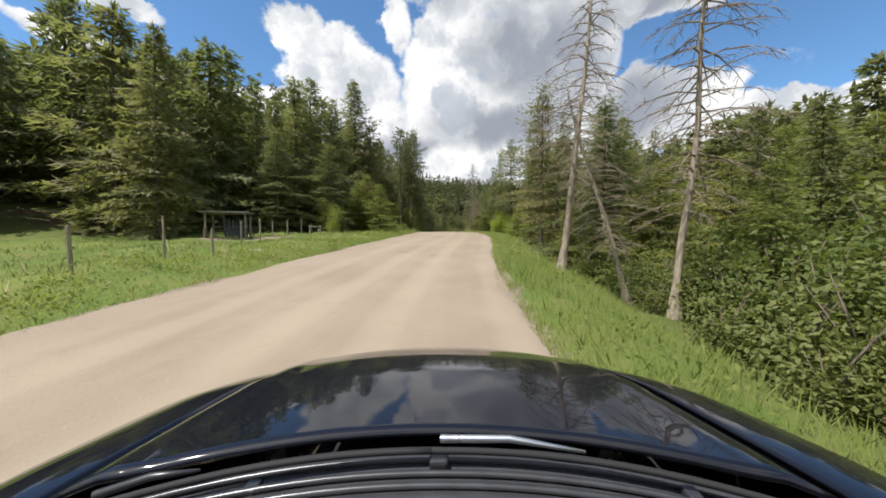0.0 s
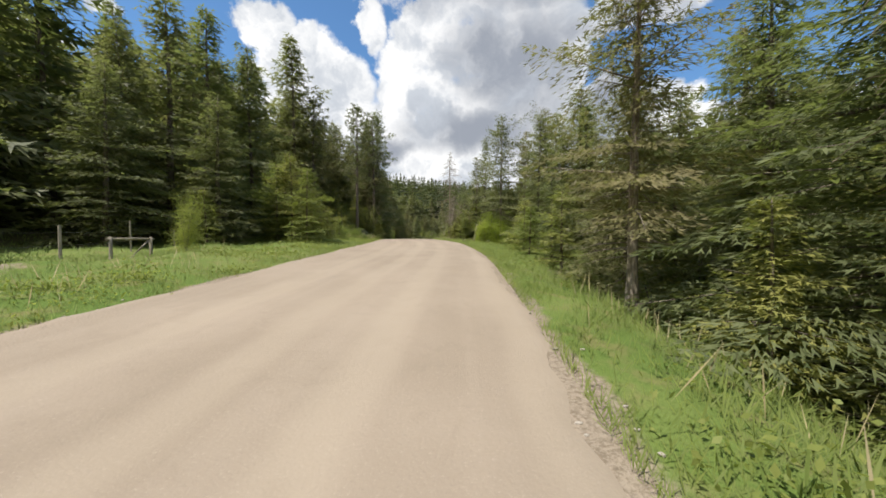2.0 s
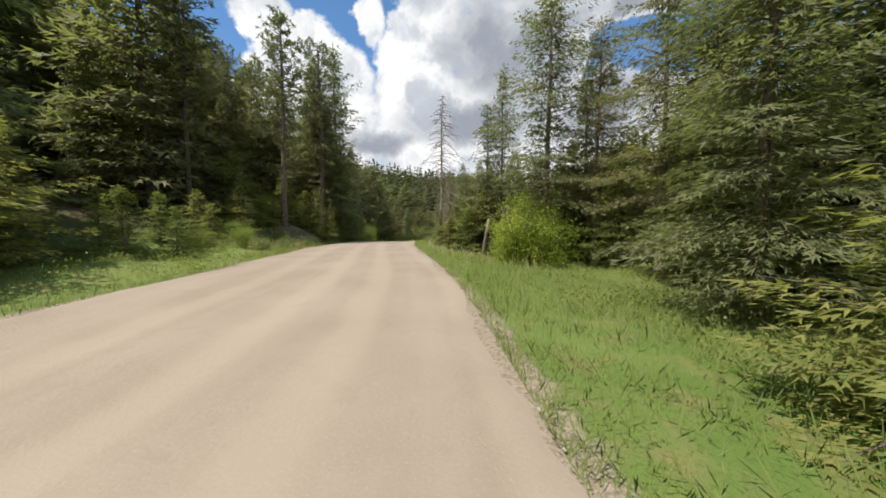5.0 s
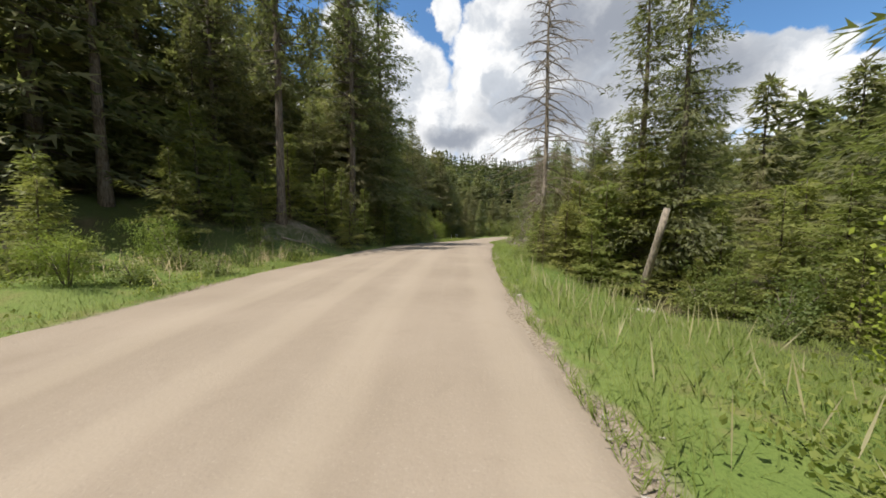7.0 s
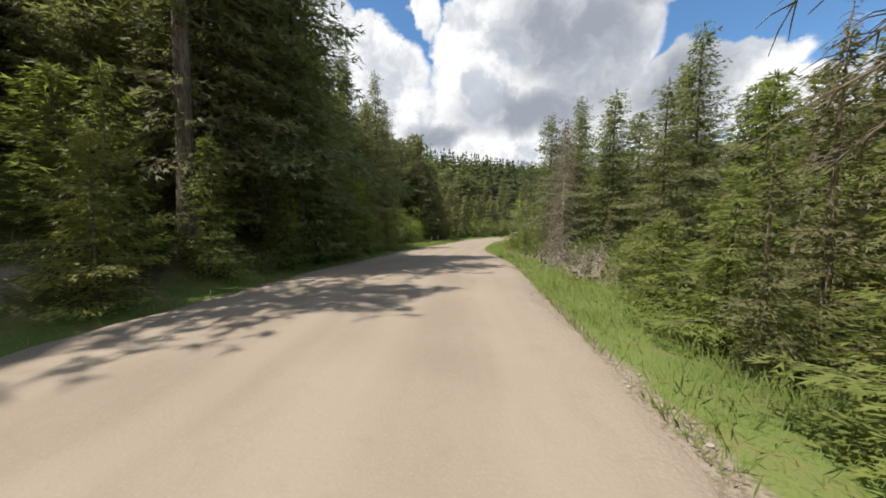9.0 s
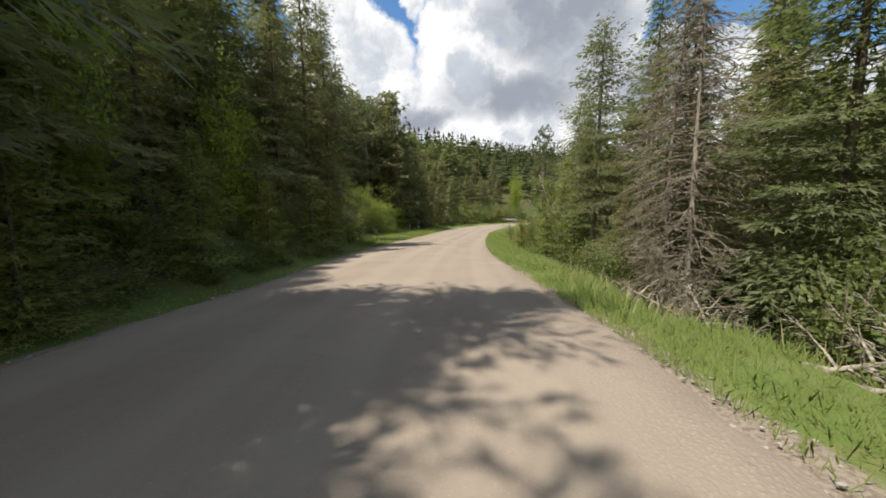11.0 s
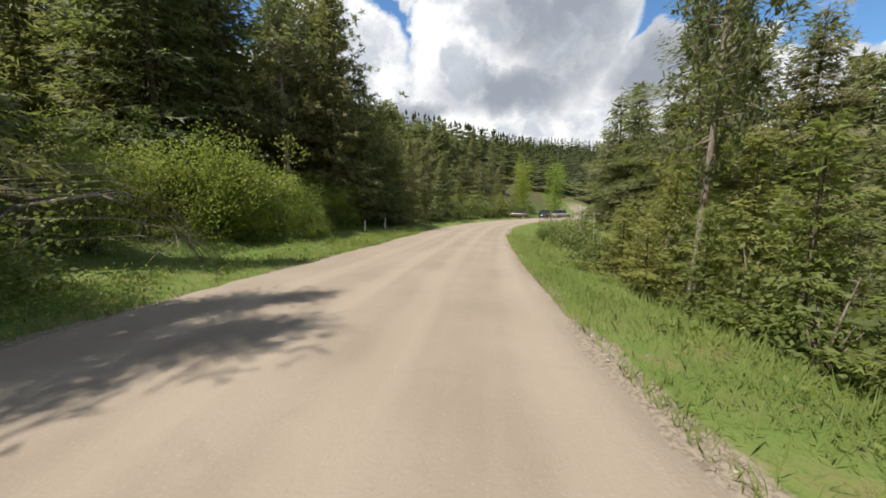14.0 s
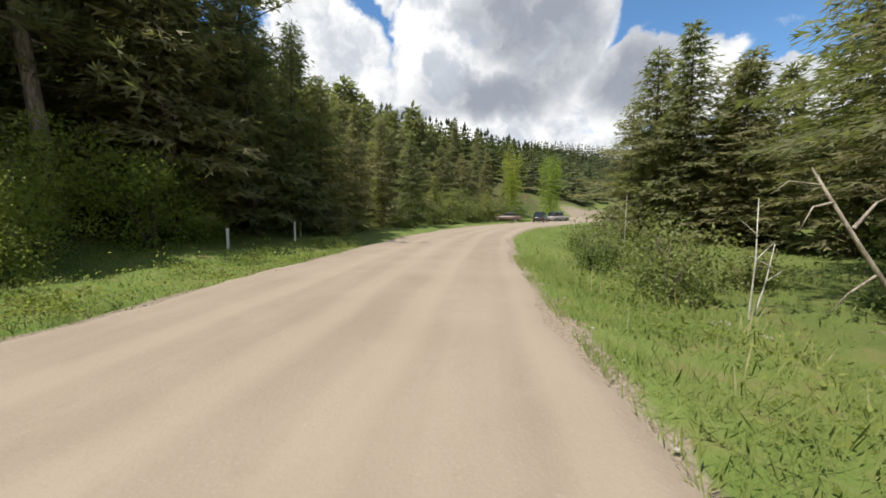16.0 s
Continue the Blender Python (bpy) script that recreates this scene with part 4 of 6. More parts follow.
set_trees(FIR, [(9.4, 53.8, 2.2), (10.4, 56.2, 3.4), (9.2, 55.2, 1.8), (11.4, 58.2, 4.0), (10.2, 51.6, 2.6), (12.2, 55.4, 4.2)], "young firs on the stream verge", spread=1.2, label="low olive green fir boughs above the verge")
set_trees(SCRUB, [(8.8, 54.2, 1.3), (9.4, 52.2, 1.5), (8.6, 51.4, 1.2), (9.8, 54.8, 1.6), (10.8, 52.8, 1.8)], "shrubs above the stream", "shrub", spread=1.2, label="green leafy shrub on the slope above the stream")
set_trees(SCRUB, [(8.2, 19.2, 1.3), (9.2, 22.0, 1.6), (7.4, 21.4, 1.0), (8.6, 25.0, 1.6)], "shrubs above the stream", "shrub", spread=1.3, label="green leafy shrub under the roadside spruces")
set_trees(SPRUCE, [(10.8, 25.0, 7.6), (12.4, 28.6, 7.0), (11.6, 22.4, 8.2)], "spruces along the stream", spread=1.2)
set_trees(TALLSCRUB, [(-9.1, 27.6, 3.8)], "shrubs along the meadow side", "shrub", spread=0.6, label="small round olive tree beside the meadow fence")


set_trees(SCRUB, [(-4.9, 67.5, 1.9), (-4.8, 69.3, 1.7), (-4.8, 71.0, 1.7), (-4.8, 72.8, 1.5), (-4.9, 74.6, 1.4), (-4.9, 76.4, 1.3), (-5.0, 78.2, 1.2), (-5.1, 80.0, 1.0), (-5.2, 81.8, 1.0), (-5.3, 83.6, 0.8), (-5.4, 85.4, 0.8), (-5.8, 70.2, 2.0), (-5.8, 73.8, 1.9), (-5.9, 77.4, 1.7), (-6.1, 81.0, 1.5)], "undergrowth on the shaded bank", "shrub", spread=1.5, label="low undergrowth shrub at the foot of the shaded bank")


# boughs and scrub that crowd the verge
set_trees(TALLFIR, [(11.9, 45.6, 5.6), (12.9, 42.0, 6.2), (13.6, 47.8, 7.2), (11.6, 50.0, 6.2), (12.4, 53.0, 6.2), (15.6, 43.6, 8.0), (16.4, 48.4, 8.0), (14.6, 51.4, 7.0)], "young firs on the stream verge", spread=1.2, label="olive green fir behind the wide grass verge")
set_trees(SCRUB, [(-4.9, 66.2, 1.9), (-5.3, 68.4, 2.2), (-5.2, 72.0, 2.0), (-5.4, 75.6, 1.8), (-5.3, 79.2, 1.5), (-5.6, 82.8, 1.2), (-5.9, 86.4, 1.0), (-6.6, 71.2, 3.0), (-6.7, 76.4, 2.8), (-6.6, 79.8, 2.4), (-6.9, 84.2, 2.0)], "undergrowth on the shaded bank", "shrub", spread=1.5, label="dark undergrowth shrub on the shaded bank")
set_trees(SCRUB, [(6.9, 11.8, 0.4), (7.7, 10.6, 0.6), (8.3, 12.8, 0.9), (7.3, 13.4, 0.6), (6.4, 9.9, 0.1), (9.0, 10.8, 1.2), (7.0, 15.2, 0.9), (8.0, 8.4, 0.7), (9.4, 14.2, 1.3)], "shrubs above the stream", "shrub", spread=1.25, label="green leafy shrub on the slope above the stream")
set_trees(SCRUB, [(-5.0, 52.4, 1.9), (-5.5, 54.2, 2.0), (-6.5, 52.8, 2.4), (-5.3, 50.4, 1.9), (-4.9, 56.0, 1.8), (-6.2, 55.6, 2.3)], "shrubs along the meadow side", "shrub", spread=1.35, label="low olive shrub on the sunny cut bank")
set_trees(FIR, [(-8.2, 50.6, 4.0), (-7.0, 46.2, 3.6)], "young firs along the wood", spread=1.4, label="young bright green fir standing in the verge grass")
set_trees(FIR, [(4.9, 58.8, 3.4), (5.6, 57.0, 3.6), (6.4, 58.2, 4.6), (6.3, 55.9, 3.0), (7.2, 57.2, 4.4), (8.4, 57.6, 5.6), (5.2, 61.6, 3.2), (5.5, 63.8, 3.0), (6.2, 66.4, 2.8)], "young firs on the stream verge", spread=1.5, label="olive green young fir crowding the grass verge")
set_trees(FIR, [(6.6, 98.4, 1.4), (7.8, 100.2, 1.7), (7.0, 101.8, 0.0), (6.2, 96.4, 1.2)], "young firs on the stream verge", spread=1.6, label="low olive green conifer boughs beside the grass")
set_trees(SCRUB, [(6.6, 100.0, 0.7), (7.6, 98.4, 0.9), (11.0, 112.6, -0.3), (13.0, 111.0, -0.2), (14.2, 108.2, 0.4)], "shrubs above the stream", "shrub", spread=1.25, label="low olive shrub in the clearing grass")
set_trees(TALLFIR, [(9.4, 9.6, 3.6), (11.6, 13.4, 4.6), (10.2, 15.8, 4.8), (13.6, 8.4, 4.4), (14.8, 11.6, 5.6), (16.6, 16.2, 6.6), (12.6, 18.4, 5.6), (15.6, 21.6, 7.0), (18.6, 12.6, 6.6), (17.8, 8.4, 5.8), (20.6, 18.4, 7.8), (11.4, 5.2, 3.2), (14.6, 4.2, 4.2)], "young firs on the stream verge", spread=1.25, label="olive green fir in the thicket above the stream")


def place(kind, x, y, height, label, spread=1.0, turn=0.0, tilt=(0, 0), group="dead trees by the road"):
    return kind.plant(x, y, height, spread, turn, label, "tree", group, tilt=tilt)


# dead trees
place(SNAG[0], 4.95, 13.9, 13.6, "grey dead conifer leaning over the grass verge", 0.95, 0.4, (-3, 6.5))
place(SNAG[1], 6.7, 9.5, 12.5, "tall grey dead conifer with a pale bare stem", 1.05, 2.0, (-2, 5))
place(SNAG[0], 6.2, 10.9, 7.4, "leaning dead conifer with broken boughs beside the verge", 1.25, 1.0, (-2, -17))
place(SNAG[1], 5.0, 58.7, 12.6, "grey dead larch standing above young spruces", 1.15, 1.2, (-2, 1))
place(GREYSNAG, 7.2, 78.1, 9.6, "grey dead conifer with a tangle of bare twigs", 1.1, 0.3, (-4, 1))
place(GREYSNAG, 7.0, 77.9, 3.2, "thin dead stem leaning against a dead conifer", 0.9, 2.3, (-10, -22))
place(GREYSNAG, 7.9, 80.4, 10.6, "grey dead conifer with a tangle of bare twigs", 0.95, 4.3, (0, 0))
place(SNAG[0], 10.2, 66.6, 9.0, "bare grey snag among the spruces", 0.7, 2.9, (0, 8))
place(GREYSNAG, 8.2, 16.6, 5.4, "low tangle of grey dead conifer boughs", 1.2, 1.7, (0, 6))
place(BRUSH[0], 5.2, 71.4, 2.2, "small bleached dead tree at the gravel edge", 1.0, 0.9, (0, 4))
for i, (x, y, h, tx, ty) in enumerate(((6.0, 71.8, 3.4, 70, 15), (6.6, 70.4, 3.6, -62, 30), (5.8, 73.6, 3.0, 20, 72), (7.2, 69.4, 3.6, 35, -66), (6.4, 74.8, 2.8, -40, -62), (7.4, 72.8, 3.4, 60, 40), (6.1, 68.4, 2.6, 75, -10), (5.4, 72.6, 2.0, 50, 30), (6.8, 71.2, 2.8, -50, 20), (5.6, 69.9, 2.2, 25, -58), (7.8, 70.6, 3.0, 45, 45), (5.3, 74.6, 1.8, -60, 25))):
    place(BRUSH[i % 2], x, y, h, "bleached fallen tree with a tangle of dead boughs", 1.1, h * 7.0, (tx, ty), "fallen trees on the bank")
place(PALEPINE, -10.4, 112.2, 15.0, "pine with a pale bare trunk and curled twigs", 1.0, 0.7, (0, 0), "tall pines on the bank")

# ------------------------------------------------------------ background forest
MIDSPRUCE = [Kind("spruce", 16.0, conifer_meshes(201 + k, radius=3.3 + 0.3 * k, whorl=0.95, per=6, twig=0.6, leaf=0.78, wide=0.30, ragged=0.24, dead_low=3, core=200, shape=0.62 + 0.06 * k, gaps=0.1), BARK, NEEDLE) for k in range(3)]
MIDPINE = Kind("pine", 18.0, pine_meshes(211, high=18.0, radius=2.7, bare=0.3, boughs=60, tufts=6, leaf=0.75, wide=0.26, per=6), BARK, PINE)


def far_enough(x, y, gap):
    return all((x - a) ** 2 + (y - b) ** 2 > gap * gap for a, b in PLANTED)


def fill_forest():
    r = np.random.default_rng(77)
    count = 0
    for gy in np.arange(-6, 176, 4.6):
        for gx in np.arange(-48, 62, 4.6):
            x, y = gx + r.uniform(-1.9, 1.9), gy + r.uniform(-1.9, 1.9)
            cx, zr, ur, ul = (float(v) for v in line(y))
            u = x - cx
            dr, dl = u - ur, ul - u
            flat_l = float(np.interp(y, [-60, 20, 30, 42, 52, 60, 82, 92, 100, 115], [20, 19, 14, 15, 13, 6.5, 5.0, 11, 12, 7]))
            if dl > 0:
                if dl < flat_l + 1.5 or dl > flat_l + 18:
                    continue
                h = r.uniform(12, 18.5) if y < 120 else r.uniform(8, 12)
            else:
                start = float(np.interp(y, [0, 28, 34, 46, 52, 98, 104, 118, 130], [9.5, 8.5, 9.5, 9.5, 8.5, 9, 17, 17, 12]))
                if dr < start or dr > start + 15:
                    continue
                h = r.uniform(3.5, 6.0) if (44 < y < 68 and dr < 26) or (12 < y < 36 and dr < 20) else r.uniform(7.5, 12.5)
            if not far_enough(x, y, 2.6) or r.uniform() < 0.10:
                continue
            k = MIDPINE if r.uniform() < 0.22 and max(dr, dl) > 20 else MIDSPRUCE[int(r.integers(3))]
            if max(dr, dl) < 16:
                k = SPRUCE[count % 4]
            k.plant(x, y, h, r.uniform(0.9, 1.15), r.uniform(0, 6.28), LABEL[k.name], "tree", "forest on the hill slope" if dl > 0 else "forest across the stream")
            count += 1


def far_woods():
    """Distant forest on the hillsides, too far off to tell tree from tree."""
    r = np.random.default_rng(5)
    tree = Soup()
    for z, reach, k in ((2.0, 2.9, 6), (4.6, 2.5, 6), (7.2, 1.9, 5), (9.6, 1.25, 4), (11.6, 0.7, 3)):
        az = r.uniform(0, 6.28) + np.arange(k) * 6.283 / k + r.normal(0, 0.2, k)
        out = np.column_stack([np.cos(az), np.sin(az), np.full(k, -0.30)])
        tree.leaves(np.tile((0, 0, z + 1.2), (k, 1)), unit(out), np.column_stack([-np.sin(az), np.cos(az), np.zeros(k)]), reach * r.uniform(0.95, 1.35, k), np.full(k, 1.25 * reach))
    tree.leaves(np.tile((0, 0, 11.2), (3, 1)), np.tile((0, 0, 1.0), (3, 1)), np.array([(1.0, 0, 0), (-0.5, 0.87, 0), (-0.5, -0.87, 0)]), np.full(3, 2.8), np.full(3, 0.9))
    base, bf = np.array(tree.v), np.array(tree.f)
    spots = []
    for gap, near, off in ((6.0, 46, 75), (8.5, 75, 190), (13.0, 190, 420), (19.0, 420, 760)):
        for gy in np.arange(-30, 900, gap):
            for gx in np.arange(-640, 640, gap):
                x, y = gx + r.uniform(-0.45, 0.45) * gap, gy + r.uniform(-0.45, 0.45) * gap
                if abs(x) > 50 + 1.25 * max(y, 0) + 20 or (y > 300 and abs(x) > 0.75 * y):
                    continue
                cx, zr, ur, ul = (float(v) for v in line(min(y, 229)))
                cx += max(0, y - 230) * 0.9
                d = max((x - cx) - ur, ul - (x - cx))
                lone = d if y < 176 else (max(d, 34) if d > 7 else 0)
                reach = max(lone, (y - 150) * 0.9)
                if lone < 7 or not near <= reach < off:
                    continue
                spots.append((x, y))
    pts = np.array(spots)
    z = land(pts[:, 0], pts[:, 1])[0]
    verts, faces, n0 = [], [], 0
    for (x, y), zz in zip(spots, z):
        s, a, w = r.uniform(0.7, 1.15), r.uniform(0, 6.28), r.uniform(0.9, 1.3)
        c, sn = math.cos(a), math.sin(a)
        rot = np.array([[c * s * w, -sn * s * w, 0], [sn * s * w, c * s * w, 0], [0, 0, s]])
        verts.append(base @ rot.T + np.array([x, y, zz - 0.3]))
        faces.append(bf + n0)
        n0 += len(base)
    me = mesh_from("far_woods", np.concatenate(verts), np.concatenate(faces).tolist(), SHADED_FARNEEDLE)
    tagged(new("far_woods", me), "dark green conifer forest covering the hillsides", "forest", kind="stuff")


def wood_edge():
    """The trees behind the first rows, which merge into one wood."""
    r = np.random.default_rng(6)
    shapes = [conifer_meshes(311 + k, high=15.0, radius=3.0 + 0.4 * k, whorl=1.25, per=6, twig=1.0, leaf=1.35, wide=0.42, ragged=0.22, dead_low=0, core=60, shape=0.62 + 0.06 * k, gaps=0.08)[1] for k in range(3)]
    shapes = [(np.array(g.v), np.array(g.f)) for g in shapes]
    verts, faces, n0 = [], [], 0
    for gy in np.arange(-4, 180, 4.4):
        for gx in np.arange(-74, 84, 4.4):
            x, y = gx + r.uniform(-1.8, 1.8), gy + r.uniform(-1.8, 1.8)
            cx, zr, ur, ul = (float(v) for v in line(y))
            dr, dl = x - cx - ur, ul - (x - cx)
            inner_l = float(np.interp(y, [-60, 20, 30, 42, 52, 60, 82, 92, 100, 115], [20, 19, 14, 15, 13, 6.5, 5.0, 11, 12, 7])) + 18
            inner_r = float(np.interp(y, [0, 28, 34, 46, 52, 98, 104, 118, 130], [9.5, 8.5, 9.5, 9.5, 8.5, 9, 17, 17, 12])) + 15
            if not (inner_l < dl < 50 or inner_r < dr < 50) or not far_enough(x, y, 2.6):
                continue
            v, f = shapes[int(r.integers(3))]
            h = (r.uniform(11, 17) if dl > 0 else r.uniform(7, 12)) / 15.0
            a, w = r.uniform(0, 6.28), h * r.uniform(0.95, 1.25)
            c, sn = math.cos(a) * w, math.sin(a) * w
            verts.append(v @ np.array([[c, -sn, 0], [sn, c, 0], [0, 0, h]]).T + np.array([x, y, ground_z(x, y) - 0.2]))
            faces.append(f + n0)
            n0 += len(v)
    me = mesh_from("wood_edge", np.concatenate(verts), np.concatenate(faces).tolist(), NEEDLE)
    tagged(new("wood_edge", me), "dense green conifer wood behind the roadside trees", "forest", kind="stuff")


fill_forest()
wood_edge()
far_woods()

# ------------------------------------------------------------ grass


def blades(name, spots, high, mat, label, seed, wide=0.013, lean=0.5):
    r = np.random.default_rng(seed)
    k = len(spots)
    z = land(spots[:, 0], spots[:, 1])[0]
    base = np.column_stack([spots, z - 0.02])
    d = unit(np.column_stack([r.normal(0, lean, (k, 2)), np.ones(k)]))
    az = r.uniform(0, math.pi, k)
    side = np.column_stack([np.cos(az), np.sin(az), np.zeros(k)])
    # each blade turns its face to the open road, and takes light as the turf does
    open_side = np.column_stack([np.sign(line(spots[:, 1])[0] - spots[:, 0]), np.full(k, -0.8), np.zeros(k)])
    flip = np.sign((np.cross(side, d) * open_side).sum(1))
    soup = Soup()
    soup.leaves(base, d, side * flip[:, None], high, r.uniform(0.7, 1.4, k) * wide * (0.6 + high * 1.6))
    me = soup.mesh(name, mat)
    normals = unit(np.column_stack([r.normal(0, 0.25, (k, 2)), np.ones(k)]) + 0.25 * open_side)
    me.normals_split_custom_set_from_vertices(np.repeat(normals, 4, 0).tolist())
    tagged(new(name, me), label, "grass", kind="stuff")


def verge_spots(side, count, lo, hi, y0, y1, seed, power=1.6, clump=0.5):
    r = np.random.default_rng(seed)
    y = r.uniform(y0, y1, count * 2)
    off = lo + (hi - lo) * r.uniform(0, 1, count * 2) ** power
    cx, zr, ur, ul = line(y)
    x = cx + ur + off if side > 0 else cx + ul - off
    shade = (side < 0) & (y > 58) & (y < 91)
    keep = np.sin(1.9 * x + 2.3 * np.sin(0.9 * y)) * np.sin(1.5 * y + 1.7 * np.sin(1.1 * x)) + r.normal(0, 0.5, len(x)) > -clump
    keep = keep & (~shade | (r.uniform(0, 1, len(x)) < 0.12))
    return np.column_stack([x, y])[keep][:count]


def sow():
    r = np.random.default_rng(21)
    p = verge_spots(1, 110000, 0.05, 5.0, -3, 112, 1)
    blades("verge_grass", p, r.uniform(0.06, 0.24, len(p)), GRASS, "fresh green grass on the road verge", 2)
    p = verge_spots(1, 22000, 0.35, 3.6, -3, 112, 3, 1.0, 0.1)
    blades("tall_grass", p, r.uniform(0.2, 0.45, len(p)), GRASS, "tall green grass tufts on the verge", 4)
    p = verge_spots(1, 26000, 3.0, 11.0, 30, 52, 45, 0.9, 0.4)
    blades("wide_grass", p, r.uniform(0.08, 0.30, len(p)), GRASS, "fresh green grass on the wide verge", 46, 0.018)
    p = verge_spots(-1, 60000, 0.08, 7.0, -3, 116, 5)
    blades("verge_grass", p, r.uniform(0.06, 0.24, len(p)), GRASS, "fresh green grass on the meadow side verge", 6)
    p = verge_spots(-1, 16000, 4.0, 17.0, 0, 40, 7, 1.0, 0.3)
    blades("meadow_grass", p, r.uniform(0.12, 0.30, len(p)), GRASS, "short meadow grass behind the wire fence", 8, 0.024)
    p = verge_spots(1, 16000, 0.3, 15.0, 106, 140, 41, 0.9, 0.3)
    blades("clearing_grass", p, r.uniform(0.10, 0.32, len(p)), GRASS, "uneven green grass in the clearing", 42, 0.024)
    for sd, y0, y1, k in ((1, 43, 58, 350), (1, 12, 22, 120), (1, 74, 84, 300), (1, 96, 112, 120), (-1, 5, 30, 200), (-1, 50, 66, 1000)):
        p = verge_spots(sd, k, 0.7, 4.5, y0, y1, 30 + y0 + sd, 1.0, 0.0)
        blades("dry_stalks", p, r.uniform(0.3, 0.75, len(p)), STRAW, "pale dry stalks in the grass", 9 + y0, 0.010, 0.3)


sow()


def weeds():
    """Low leafy weeds along the gravel, too many to count."""
    r = np.random.default_rng(13)
    soup = Soup()
    rows = [(-1, -2, 12, 60, 0.3, 3.0), (-1, 12, 34, 70, 0.3, 3.2), (-1, 40, 58, 50, 0.4, 3.8), (-1, 92, 118, 90, 0.2, 2.6), (1, 62, 70, 10, 0.8, 1.8), (1, 32, 48, 60, 1.3, 8.0), (1, 2, 30, 10, 0.9, 2.0), (1, 76, 100, 14, 0.9, 1.8), (1, 100, 114, 18, 1.0, 3.4)]
    for sd, y0, y1, k, lo, hi in rows:
        for i in range(k):
            y, off = r.uniform(y0, y1), r.uniform(lo, hi)
            cx, zr, ur, ul = (float(v) for v in line(y))
            x = cx + ur + off if sd > 0 else cx + ul - off
            m, size = 90, r.uniform(0.15, 0.42)
            p = np.array([x, y, ground_z(x, y)]) + np.abs(r.normal(0, 1, (m, 3))) * np.array([0, 0, 0.55 * size]) + r.normal(0, 1, (m, 3)) * np.array([size, size, 0])
            d = unit(r.normal(0, 1, (m, 3)) + UP * 0.4)
            soup.leaves(p, d, unit(np.cross(d, unit(r.normal(0, 1, (m, 3)) + UP * 1.5))), r.uniform(0.05, 0.11, m), r.uniform(0.03, 0.055, m))
    tagged(new("roadside_weeds", soup.mesh("roadside_weeds", WEED)), "low green leafy weeds along the gravel edge", "weeds", kind="stuff")


weeds()


def stones():
    """Loose stones along the gravel edges."""
    r = np.random.default_rng(17)
    bm = bmesh.new()
    bmesh.ops.create_icosphere(bm, subdivisions=1, radius=1.0)
    base = np.array([v.co[:] for v in bm.verts])
    bf = np.array([[v.index for v in f.verts] for f in bm.faces])
    bm.free()
    verts, faces, n0 = [], [], 0
    for i in range(1500):
        y = r.uniform(-3, 112) if i % 3 else r.uniform(62, 84)
        cx, zr, ur, ul = (float(v) for v in line(y))
        right = r.uniform() < 0.62
        x = cx + ur + r.normal(-0.05, 0.28) if right else cx + ul + r.normal(0.05, 0.25)
        s = r.uniform(0.010, 0.030) * (2.0 if r.uniform() < 0.05 else 1)
        z = max(ground_z(x, y), zr - 0.14) + 0.3 * s
        verts.append((base * r.uniform(0.6, 1.2, base.shape)) * np.array([s * r.uniform(0.9, 1.5), s, s * 0.7]) + np.array([x, y, z]))
        faces.append(bf + n0)
        n0 += len(base)
    me = mesh_from("loose_stones", np.concatenate(verts), np.concatenate(faces).tolist(), STONE)
    tagged(new("loose_stones", me), "loose pale stones along the gravel edge", "stones", kind="stuff")


stones()

# ------------------------------------------------------------ leaning birch, broken post, fallen wood


def stick(name, pts, radii, mat, label, category, sides=8, branches=(), group=""):
    """A bare stem through the points, with its side branches as parts."""
    ob = thing(name, label, category, group, at=Matrix.Translation(pts[0]))
    o = Vector(pts[0])
    s = Soup()
    s.tube([Vector(p) - o for p in pts], radii, sides)
    part("stem", s.mesh("stem", mat, True), None, ob)
    for line_, r0 in branches:
        b = Soup()
        k = len(line_)
        b.tube([Vector(p) - o for p in line_], [r0 * (1 - 0.85 * i / (k - 1)) for i in range(k)], 5)
        part("branch", b.mesh("branch", mat, True), None, ob)
    return ob


def leaning_stem():
    z = ground_z(8.4, 92.1)
    pts = [(8.4, 92.1, z - 0.1), (7.65, 91.7, 0.7), (7.05, 91.35, 2.3), (6.55, 91.05, 3.5), (6.15, 90.9, 4.5)]
    br = [([pts[2], (7.5, 91.5, 3.0), (7.9, 91.6, 3.0)], 0.016), ([pts[3], (6.0, 91.0, 3.6), (5.5, 91.0, 3.5)], 0.014), ([pts[1], (8.2, 91.5, 1.6), (8.5, 91.4, 1.4)], 0.014)]
    stick("dead_tree", pts, [0.052, 0.045, 0.036, 0.026, 0.010], BIRCH, "pale slender bare stem leaning over young firs", "dead tree", branches=br)


